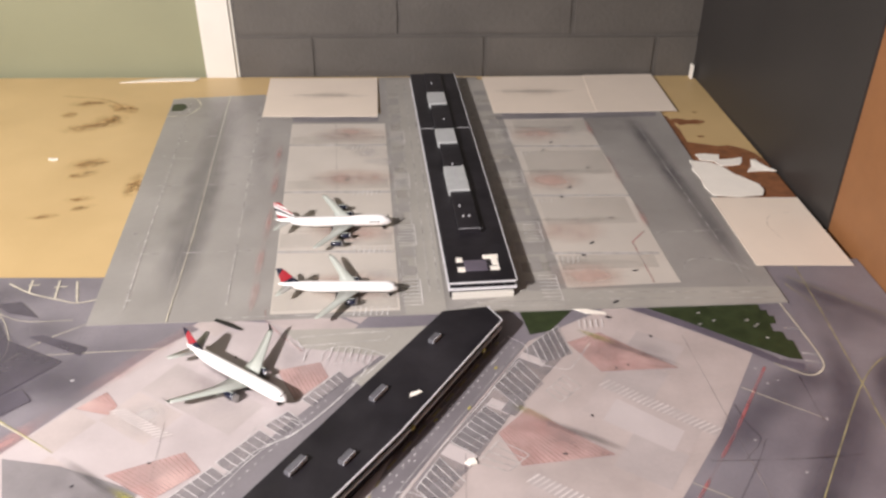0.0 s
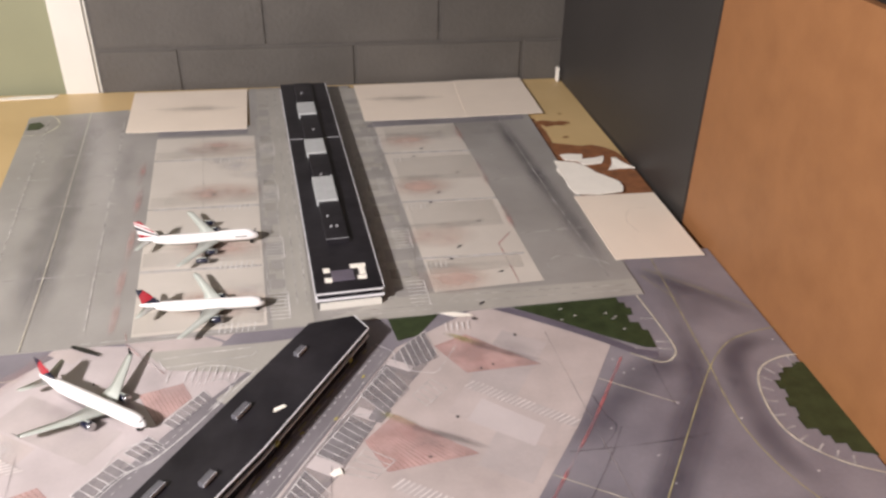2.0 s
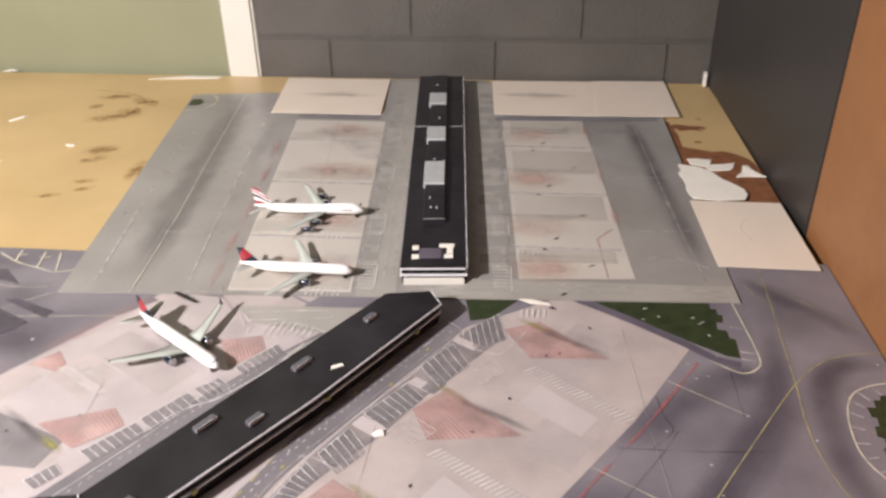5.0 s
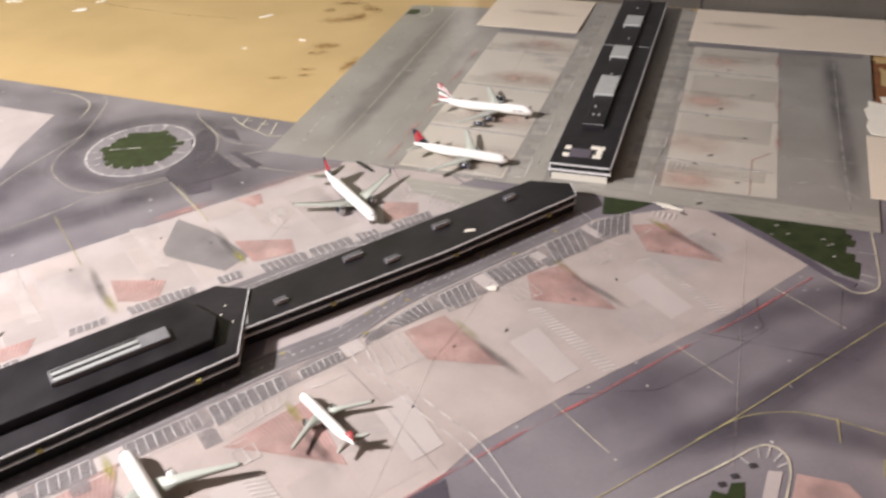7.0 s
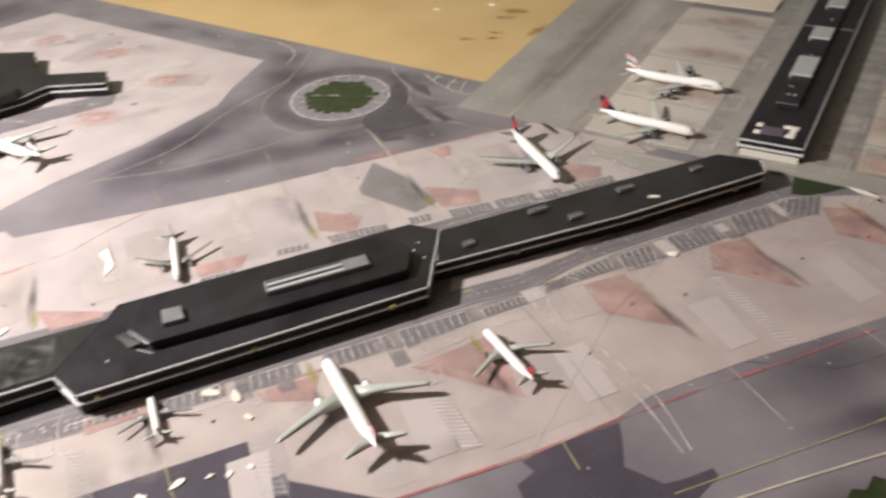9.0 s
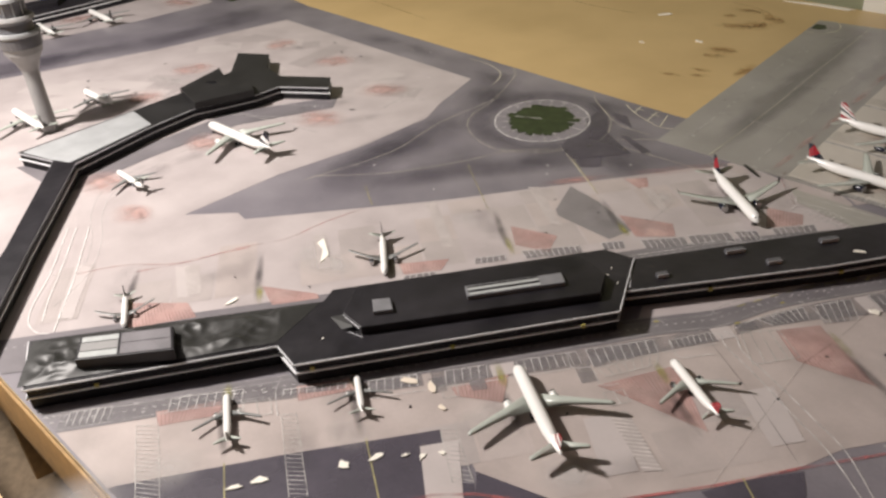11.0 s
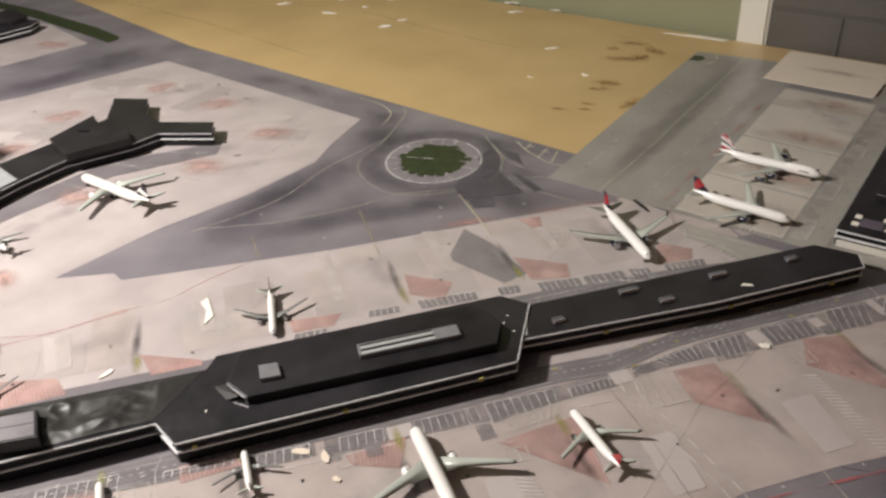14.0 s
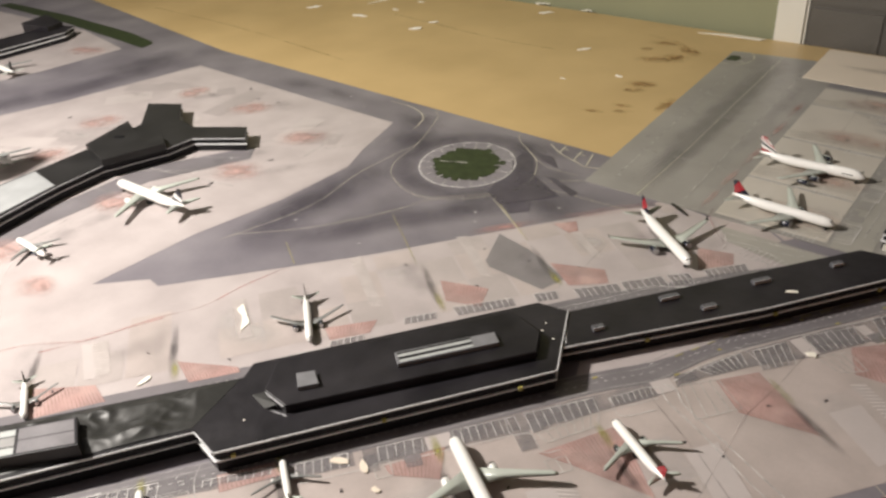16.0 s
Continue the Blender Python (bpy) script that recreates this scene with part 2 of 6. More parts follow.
def part(name, bm, mat, parent, label=""):
    return finish(name, bm, mat, parent, label)


def thing(name, label, category, group="", kind="", at=None):
    ob = new(name)
    ob.empty_display_size = 0.02
    if at is not None:
        ob.matrix_world = at
    return tagged(ob, label, category, group, kind)


def prism(pts, z0, z1, bm=None, bevel=0.0, inset=0.0):
    """A solid with the outline pts from z0 up to z1."""
    bm = bm or bmesh.new()
    lo = [bm.verts.new((x, y, z0)) for x, y in pts]
    hi = [bm.verts.new((x, y, z1)) for x, y in pts]
    n = len(pts)
    bm.faces.new(lo[::-1])
    top = bm.faces.new(hi)
    for i in range(n):
        bm.faces.new((lo[i], lo[(i + 1) % n], hi[(i + 1) % n], hi[i]))
    if bevel:
        bmesh.ops.bevel(bm, geom=list(top.edges), offset=bevel, segments=2, profile=0.5, affect="EDGES")
    return bm


def box(x0, y0, z0, x1, y1, z1, bm=None, bevel=0.0):
    b = bmesh.new() if bm is None else bm
    r = bmesh.ops.create_cube(b, size=1)
    bmesh.ops.scale(b, vec=(x1 - x0, y1 - y0, z1 - z0), verts=r["verts"])
    bmesh.ops.translate(b, vec=((x0 + x1) / 2, (y0 + y1) / 2, (z0 + z1) / 2), verts=r["verts"])
    if bevel:
        es = {e for v in r["verts"] for e in v.link_edges}
        bmesh.ops.bevel(b, geom=list(es), offset=bevel, segments=2, profile=0.5, affect="EDGES")
    return b


def flat(polys, z):
    """Thin ink areas, one face for each outline."""
    bm = bmesh.new()
    for p in polys:
        bm.faces.new([bm.verts.new((x, y, z)) for x, y in p])
    return bm


def smooth(pts, n=8, closed=False):
    """A Catmull-Rom line through pts."""
    p = [Vector(q) for q in pts]
    out = []
    k = len(p)
    rng = range(k if closed else k - 1)
    for i in rng:
        a = p[(i - 1) % k] if closed or i > 0 else p[0] * 2 - p[1]
        b, c = p[i], p[(i + 1) % k]
        d = p[(i + 2) % k] if closed or i + 2 < k else p[-1] * 2 - p[-2]
        for j in range(n):
            t = j / n
            out.append(0.5 * ((2 * b) + (c - a) * t + (2 * a - 5 * b + 4 * c - d) * t * t + (3 * b - a - 3 * c + d) * t ** 3))
    if not closed:
        out.append(p[-1])
    return [tuple(v) for v in out]


def ribbon(lines, w, z, bm=None, closed=False):
    """Ink strokes of width w along the lines."""
    bm = bm or bmesh.new()
    for pts in lines:
        p = [Vector(q) for q in pts]
        k = len(p)
        L, R = [], []
        for i in range(k):
            a = p[(i - 1) % k] if closed or i > 0 else p[i]
            b = p[(i + 1) % k] if closed or i < k - 1 else p[i]
            d = (b - a)
            d = d.normalized() if d.length else Vector((1, 0))
            nrm = Vector((-d.y, d.x)) * (w / 2)
            L.append(bm.verts.new((*(p[i] + nrm), z)))
            R.append(bm.verts.new((*(p[i] - nrm), z)))
        for i in range(k if closed else k - 1):
            j = (i + 1) % k
            bm.faces.new((L[i], R[i], R[j], L[j]))
    return bm


def dashes(a, b, on, off):
    a, b = Vector(a), Vector(b)
    L = (b - a).length
    d = (b - a) / L
    out, s = [], 0.0
    while s < L:
        out.append([tuple(a + d * s), tuple(a + d * min(L, s + on))])
        s += on + off
    return out


def frame2(o, deg):
    """A plan's own axes: (s, t) metres along and to the left of a direction."""
    a = Vector((math.cos(radians(deg)), math.sin(radians(deg))))
    n = Vector((-a.y, a.x))
    o = Vector(o)
    return lambda s, t: tuple(o + a * s + n * t)


def quadmap(a, b, c, d):
    """Places on a sheet by its four corners: u across, v up, both 0 to 1."""
    a, b, c, d = (Vector(q) for q in (a, b, c, d))
    return lambda u, v: tuple((a * (1 - u) + b * u) * (1 - v) + (d * (1 - u) + c * u) * v)


def rect(f, s0, t0, s1, t1):
    return [f(s0, t0), f(s1, t0), f(s1, t1), f(s0, t1)]


# ---------------------------------------------------------------- the room
WALL = frame2((-0.318, 2.003), 4.6)      # along the back wall, from the post's edge
FLOOR_Z, CEIL_Z, TOP_Z = -0.76, 1.68, -0.0022

tagged(finish("floor", box(-4.2, -2.4, FLOOR_Z - 0.1, 2.2, 3.0, FLOOR_Z), "carpet"), "brown carpeted floor under the table", "floor", kind="structure")
# added ceiling, never in view: dark so that little light bounces into the shadows
tagged(finish("ceiling", box(-4.2, -2.4, CEIL_Z, 2.2, 3.0, CEIL_Z + 0.1), "joists"), "unseen added ceiling, kept dark to cut bounced light", "ceiling", kind="structure")
wall_n = tagged(finish("wall_north", prism([WALL(-0.005, 0.0042), WALL(2.4, 0.0042), WALL(2.4, 0.16), WALL(-0.005, 0.16)], FLOOR_Z, CEIL_Z), "mortar"),
                "dark grey painted concrete block wall behind the table", "wall", kind="structure")
green = tagged(finish("wall_north_green", prism([WALL(-4.0, 0.02), WALL(-0.082, 0.02), WALL(-0.082, 0.14), WALL(-4.0, 0.14)], FLOOR_Z, CEIL_Z), "green"),
               "flat sage green painted wall beside the white post", "wall", kind="structure")
post = tagged(finish("door_trim", box(0, 0, 0, 1, 1, 1), "trim"), "white painted upright door trim", "trim", kind="structure")
post.data.clear_geometry()
bm = prism([WALL(-0.080, -0.004), WALL(-0.006, -0.004), WALL(-0.006, 0.08), WALL(-0.080, 0.08)], FLOOR_Z, CEIL_Z)
bmesh.ops.bevel(bm, geom=[e for e in bm.edges if abs(e.verts[0].co.z - e.verts[1].co.z) > 1], offset=0.006, segments=2, affect="EDGES")
bm.to_mesh(post.data)
bm.free()
# three added walls out of view close the room; their dim grey limits fill light
for nm, b in (("wall_west", (-4.3, -2.4, FLOOR_Z, -4.2, 3.0, CEIL_Z)), ("wall_south", (-4.2, -2.5, FLOOR_Z, 2.2, -2.4, CEIL_Z)), ("wall_east", (2.2, -2.4, FLOOR_Z, 2.3, 3.0, CEIL_Z))):
    tagged(finish(nm, box(*b), "plaster"), "unseen added room wall, kept dim to cut bounced light", "wall", kind="structure")

# concrete blocks of the back wall, each with its own recessed joints
BLOCK, COURSE, JOINT = 0.372, 0.19, 0.0045
for row in range(-1, 3):
    z0 = 0.09 + (row - 1) * COURSE + JOINT / 2
    for k in range(-1, 4):
        s0 = 0.165 + (k - (0.5 if row % 2 == 1 else 0.0) - 1 + (0 if row % 2 else 0)) * BLOCK + (BLOCK if row % 2 == 0 else BLOCK)
        lo, hi = max(s0 + JOINT / 2, 0.0), min(s0 + BLOCK - JOINT / 2, 1.06)
        if hi - lo < 0.02:
            continue
        bm = prism([WALL(lo, 0.0), WALL(hi, 0.0), WALL(hi, 0.02), WALL(lo, 0.02)], z0, z0 + COURSE - JOINT)
        bmesh.ops.bevel(bm, geom=bm.edges[:], offset=0.0032, segments=2, affect="EDGES")
        part("block", bm, "block", wall_n)

# charcoal side panel and the wooden cabinet beside the table
tagged(finish("wall_side_panel", prism([(0.674, 2.11), (0.754, 1.411), (0.82, 1.411), (0.75, 2.11)], FLOOR_Z, 1.2), "side"),
       "flat charcoal grey painted side panel beside the table", "wall", kind="structure")
CAB = frame2((0.757, 1.409), -84.8)
cab = thing("wooden_cabinet", "orange-brown wood veneer cabinet side standing beside the table", "cabinet")
part("side_panel", prism([CAB(0, 0), CAB(1.3, 0), CAB(1.3, 0.018), CAB(0, 0.018)], FLOOR_Z, 0.415, bevel=0.001), "wood", cab)
part("body", prism([CAB(0.002, 0.019), CAB(1.3, 0.019), CAB(1.3, 0.42), CAB(0.002, 0.42)], FLOOR_Z, 0.412), "wood", cab)

# ---------------------------------------------------------------- the table and its sheets
TT = frame2((0.06, 0.64), 62.3)          # along the long terminal: s along it, t to its left
FAR = quadmap((-0.253, 1.083), (0.635, 1.196), (0.558, 1.994), (-0.425, 1.878))
Z1, Z2, Z3, Z4 = 0.0003, 0.0006, 0.0009, 0.0012     # ink layers of the near mat
ZF = 0.0020                                          # top of the far mat

table = thing("table", "large table with a stained brown hardboard top", "table")
part("tabletop", prism([(-3.0, -0.371), (-0.067, 0.0845), (-0.03, 0.055), (0.87, -0.12), (0.80, 0.92), (0.745, 1.41), WALL(1.0, -0.003), WALL(-2.8, -0.003)], TOP_Z - 0.02, TOP_Z), "board", table)
for x, y in ((-2.9, -0.2), (-2.9, 1.7), (0.6, 0.05), (0.55, 1.9), (-1.1, 0.05), (-1.1, 1.75)):
    part("leg", box(x - 0.03, y - 0.03, FLOOR_Z, x + 0.03, y + 0.03, TOP_Z - 0.02, bevel=0.003), "board_edge", table)
part("front_fascia", prism([(-3.0, -0.3725), (-0.067, 0.083), (-0.066, 0.080), (-3.0, -0.3765)], -0.085, TOP_Z), "board_edge", table, "dark brown hardboard edge strip")
part("lower_board", prism([(-3.0, -0.44), (0.3, 0.08), (0.4, -0.5), (-3.0, -0.8)], -0.105, -0.087), "board", table, "tan hardboard below the front edge")


def blob(c, rx, ry, turn=0.0, rough=0.25, n=14, seed=0):
    """An uneven rounded outline round c."""
    r = random.Random(seed)
    ca, sa = math.cos(radians(turn)), math.sin(radians(turn))
    out = []
    for i in range(n):
        a = 2 * math.pi * i / n
        k = 1 + r.uniform(-rough, rough)
        x, y = rx * k * math.cos(a), ry * k * math.sin(a)
        out.append((c[0] + x * ca - y * sa, c[1] + x * sa + y * ca))
    return out


def smears(name, patches, mat, parent, label, z):
    """Soft airbrushed prints: (centre, half length, half width, direction) each."""
    joined = bmesh.new() if len(patches) > 60 else None
    for i, (c, a, b, g) in enumerate(patches):
        f = frame2(c, g)
        bm = joined or bmesh.new()
        uv = bm.loops.layers.uv.verify()
        q = bm.faces.new([bm.verts.new((*f(x, y), z + (i % 11) * 9e-6)) for x, y in ((-a, -b), (a, -b), (a, b), (-a, b))])
        for lp, co in zip(q.loops, ((0, 0), (1, 0), (1, 1), (0, 1))):
            lp[uv].uv = co
        if not joined:
            part(name, bm, mat, parent, label)
    if joined:
        tagged(part(name, joined, mat, parent, label), kind="stuff")


# stains and grooves of the bare hardboard
zb = TOP_Z + 0.0003
sr = random.Random(17)
for i, (c, a, b, g, n) in enumerate((((-0.462, 1.545), 0.030, 0.013, 20, 6), ((-0.452, 1.503), 0.022, 0.008, 35, 4), ((-0.350, 1.470), 0.014, 0.026, 10, 5), ((-0.543, 1.700), 0.036, 0.014, 25, 5), ((-0.585, 1.826), 0.036, 0.010, 15, 5), ((-0.508, 1.735), 0.030, 0.020, 70, 6),
                                     ((-0.508, 1.805), 0.016, 0.028, 60, 4), ((-0.447, 1.356), 0.020, 0.005, 15, 3), ((-0.72, 1.152), 0.05, 0.006, 5, 3), ((-0.419, 1.416), 0.020, 0.006, 15, 3), ((-0.400, 1.388), 0.018, 0.005, 30, 3), ((-0.600, 1.76), 0.014, 0.010, 60, 3))):
    f = frame2(c, g)
    smears("stain", [(c, a * 1.5, b * 2.2, g)], "soft_stain", table, "soaked brown glue stain", zb + i * 1e-5)
    for k in range(n):
        q = f(sr.uniform(-0.8, 0.8) * a, sr.uniform(-0.8, 0.8) * b)
        part("stain", flat([blob(q, a * sr.uniform(0.15, 0.5), b * sr.uniform(0.15, 0.55), g + sr.uniform(-40, 40), 0.65, 18, 500 + 10 * i + k)], zb + 0.0002 + i * 1e-5 + k * 2e-5), "board_stain", table, "dark glue stain")
for p in ([(-2.156, 1.220), (-1.655, 1.256), (-1.159, 1.251)], [(-1.393, 1.619), (-0.975, 1.612), (-0.78, 1.63)], [(-0.66, 1.86), (-0.56, 1.845), (-0.50, 1.80)]):
    part("scratch", ribbon([smooth(p)], 0.003, zb + 0.0002), "board_stain", table, "thin dark scratch")
for i, (c, a, b) in enumerate((((0.612, 1.808), 0.030, 0.013), ((0.590, 1.806), 0.018, 0.008), ((0.638, 1.815), 0.012, 0.006), ((0.64, 1.86), 0.005, 0.003), ((0.63, 1.74), 0.006, 0.004))):
    part("stain", flat([blob(c, a, b, 0, 0.45, 20, 20 + i)], zb + 0.0002 + i * 2e-5), "board_brown", table, "dark brown torn spot")
part("torn_patch", prism([(0.560, 1.838), (0.582, 1.835), (0.596, 1.77), (0.600, 1.712), (0.628, 1.704), (0.651, 1.697), (0.672, 1.702), (0.694, 1.690), (0.712, 1.670), (0.722, 1.640), (0.729, 1.58), (0.736, 1.50), (0.60, 1.488), (0.585, 1.60)], TOP_Z, TOP_Z + 0.0006), "board_brown", table, "torn brown fibre patch")


def scrap(name, label, pts, z=TOP_Z, h=0.0012, mat="paper_white", lift=0.0):
    bm = prism(pts, z, z + h)
    if lift:
        for v in bm.verts:
            v.co.z += lift * (0.5 + 0.5 * math.sin(v.co.x * 190 + v.co.y * 120))
    return tagged(finish(name, bm, mat), label, "paper scrap", "torn paper scraps")


scrap("paper_scrap", "large torn white paper scrap on brown fibre", [(0.586, 1.622), (0.589, 1.600), (0.584, 1.586), (0.593, 1.548), (0.592, 1.520), (0.601, 1.491), (0.640, 1.489), (0.681, 1.498), (0.687, 1.517), (0.684, 1.537), (0.668, 1.556), (0.653, 1.572), (0.640, 1.597), (0.622, 1.615), (0.602, 1.619)], ZF + 0.0002)
scrap("paper_scrap", "ragged white paper scrap by the side panel", [(0.603, 1.655), (0.618, 1.659), (0.645, 1.656), (0.641, 1.636), (0.662, 1.640), (0.683, 1.649), (0.679, 1.630), (0.673, 1.618), (0.652, 1.612), (0.639, 1.611), (0.630, 1.628), (0.608, 1.632)], TOP_Z + 0.001)
scrap("paper_scrap", "curled white paper scrap by the side panel", [(0.678, 1.589), (0.690, 1.610), (0.694, 1.634), (0.705, 1.641), (0.706, 1.622), (0.712, 1.610), (0.728, 1.592), (0.700, 1.594)], TOP_Z + 0.001, lift=0.003)
scrap("paper_scrap", "long torn white paper strip along the wall", [(-0.575, 1.946), (-0.50, 1.954), (-0.415, 1.966), (-0.408, 1.984), (-0.49, 1.976), (-0.55, 1.957)], lift=0.002)
scrap("paper_scrap", "white torn paper scrap on the grey panel corner", [(0.667, 2.052), (0.672, 2.053), (0.671, 2.068), (0.666, 2.066)], TOP_Z + 0.002, 0.030)
for n, (x, y, a, b, g) in enumerate(((-0.534, 1.558, 0.010, 0.005, 10), (-0.717, 1.671, 0.034, 0.004, 60), (-0.937, 1.960, 0.016, 0.006, 20), (-1.096, 1.953, 0.02, 0.009, 20), (-1.020, 1.879, 0.020, 0.007, 50),
                                      (-1.218, 1.551, 0.015, 0.009, 40), (-1.222, 1.623, 0.012, 0.007, 40), (-1.469, 1.546, 0.022, 0.009, 20), (-1.679, 1.530, 0.022, 0.012, 60), (-1.550, 1.740, 0.085, 0.004, 84),
                                      (-1.430, 1.653, 0.010, 0.006, 5), (-1.43, 1.76, 0.010, 0.006, 50), (-0.62, 1.469, 0.006, 0.003, 15))):
    scrap("paper_scrap", "small torn white paper scrap on brown hardboard", blob((x, y), a, b, g, 0.55, 9, 30 + n), lift=0.0015)

# ---- the near mat
near = thing("airport_mat", "glossy printed airport ground mat with purple-grey taxiways", "mat")
part("sheet", prism([(-2.95, -0.362), (-0.069, 0.0848), (-0.03, 0.058), (0.888, -0.11), (0.7985, 0.92), (0.7640, 1.315), (0.64, 1.30), (-0.28, 1.193), (-1.5, 1.10), (-2.95, 1.15)], TOP_Z + 0.0002, 0.0), "asphalt", near)
EDGE = frame2((-0.2, 0.0655), 8.8)       # the mat's front edge
sheets = [0]


def ink(name, bm, mat, parent, label):
    """Printed areas or strokes of a mat: a thin part each; very many fine ones stay one part."""
    sheets[0] += 1
    a, b = Vector((*EDGE(0, 0.002), 0)), Vector((*EDGE(0, -1), 0))
    bmesh.ops.bisect_plane(bm, geom=bm.verts[:] + bm.edges[:] + bm.faces[:], dist=1e-6, plane_co=a, plane_no=(b - a).normalized(), clear_outer=True)
    groups, seen = [], set()
    for f in bm.faces:
        if f in seen:
            continue
        todo, group = [f], []
        seen.add(f)
        while todo:
            q = todo.pop()
            group.append(q)
            for v in q.verts:
                for r in v.link_faces:
                    if r not in seen:
                        seen.add(r)
                        todo.append(r)
        groups.append(group)
    for i, group in enumerate(groups):
        for v in {v for q in group for v in q.verts}:
            v.co.z += (i % 9) * 1.1e-5 + (sheets[0] % 9) * 1.7e-5
    if len(groups) > 60:
        return tagged(part(name, bm, mat, parent, label), kind="stuff")
    for group in groups:
        one, made = bmesh.new(), {}
        for q in group:
            for v in q.verts:
                if v not in made:
                    made[v] = one.verts.new(v.co)
            one.faces.new([made[v] for v in q.verts])
        part(name, one, mat, parent, label)
    bm.free()


def worn(lines, w, z, dark, parent, label):
    """Soft dark tracks: one airbrushed band along each line, thinning out at its sides and ends."""
    for k, pts in enumerate(lines):
        p = [Vector(q) for q in pts]
        n, closed = len(p), (Vector(pts[0]) - Vector(pts[-1])).length < 1e-6
        bm = bmesh.new()
        uv = bm.loops.layers.uv.verify()
        rows = []
        for i in range(n):
            d = (p[min(i + 1, n - 1)] - p[max(i - 1, 0)]).normalized()
            nrm = Vector((-d.y, d.x)) * (w * 0.8)
            u = 0.5 if closed else 0.5 + 0.5 * max(0.0, 1 - 4 * min(i, n - 1 - i) / (n - 1))
            rows.append((u, [bm.verts.new((*(p[i] + nrm * c), z + k * 2e-5)) for c in (-1, 0, 1)]))
        for (ua, a), (ub, b) in zip(rows, rows[1:]):
            for j in (0, 1):
                f = bm.faces.new((a[j], a[j + 1], b[j + 1], b[j]))
                for lp, co in zip(f.loops, ((ua, j / 2), (ua, (j + 1) / 2), (ub, (j + 1) / 2), (ub, j / 2))):
                    lp[uv].uv = co
        part("track_print", bm, dark, parent, label)


east = [TT(0.642, -0.062), TT(0.632, -0.238), TT(0.482, -0.243), TT(0.322, -0.234), TT(0.251, -0.229), TT(0.144, -0.228), TT(0.094, -0.240), TT(0.003, -0.245), TT(-0.134, -0.236), TT(-0.209, -0.175), TT(-0.218, -0.110), TT(-0.234, -0.111), TT(-0.393, -0.109), TT(-0.561, -0.113), TT(-0.663, -0.133), TT(-0.78, -0.15), TT(-0.78, -0.0), TT(0.0, -0.0), TT(0.51, -0.0)]
west = [(-1.429, 0.993), (-0.722, 1.052), (-0.665, 0.93), (-0.622, 0.86), (-0.603, 0.70), (-0.610, 0.54), (-0.589, 0.362), (-0.535, 0.428), (-0.508, 0.427), (-0.344, 0.684), (-0.148, 1.042), (-0.092, 1.109), (0.13, 1.10),
        TT(0.42, 0.13), TT(-0.05, 0.15), TT(-0.72, 0.13), (-0.46, 0.03), (-1.62, -0.14), (-1.455, 0.642)]
ink("apron_print", flat([east], Z1), "concrete_tan", near, "pale tan concrete apron print")
ink("apron_print", flat([west], Z1), "concrete", near, "pale pinkish concrete apron print")
ink("apron_print", flat([[(-1.765, 0.93), (-2.06, 0.945), (-2.6, 0.86), (-2.9, -0.35), (-1.86, -0.26), (-1.75, 0.70)]], Z1), "concrete", near, "pale pinkish concrete apron print")

# lighter and darker slabs in the aprons
rr = random.Random(5)
slabs, darks = [], []
for k in range(8):
    s = 0.56 - 0.172 * k
    if s > -0.2:
        slabs.append([TT(s - 0.13, -0.13), TT(s - 0.09, -0.13), TT(s - 0.10, -0.21), TT(s - 0.135, -0.21)])
for k in range(44):
    c = (rr.uniform(-1.36, -0.76), rr.uniform(0.30, 0.92))
    a, w, h = rr.choice((18, 38, 58, 108)) + rr.uniform(-4, 4), rr.uniform(0.03, 0.08), rr.uniform(0.02, 0.04)
    if c[1] < 0.66 and c[0] > -1.06 or c[1] < 0.87 and c[0] > -0.96:
        continue
    f = frame2(c, a)
    (slabs if k % 2 else darks).append(rect(f, -w, -h, w, h))
warm, cool = [], []
for k in range(9):
    s = 0.60 - 0.172 * k
    for t0, t1 in ((-0.105, -0.165), (-0.165, -0.225), (0.195, 0.26), (0.26, 0.33), (0.33, 0.37)):
        for j in range(3):
            if rr.random() < 0.55 and s - 0.05 * j > -0.70:
                q = rect(TT, s - 0.057 * j - 0.054, t0, s - 0.057 * j, t1)
                if (t0 > 0.32 or t0 < 0) and s < -0.2:
                    continue
                (warm if rr.random() < 0.5 else cool).append(q)
ink("slab_print", flat(warm, Z1 + 0.0001), "concrete_warm", near, "slightly warmer concrete slab")
ink("slab_print", flat(cool, Z1 + 0.0001), "concrete_cool", near, "slightly greyer concrete slab")
ink("slab_print", flat(darks, Z2 - 0.0001), "concrete_dim", near, "slightly greyer concrete slab")
ink("slab_print", flat(slabs, Z2), "concrete_lite", near, "lighter concrete slabs in the apron print")
ink("taxiway_print", flat([[TT(0.056, 0.367), TT(0.081, 0.308), TT(0.100, 0.214), TT(0.060, 0.200), TT(0.011, 0.282), TT(0.012, 0.30)]], Z2), "paved", near, "darker grey paved patch")
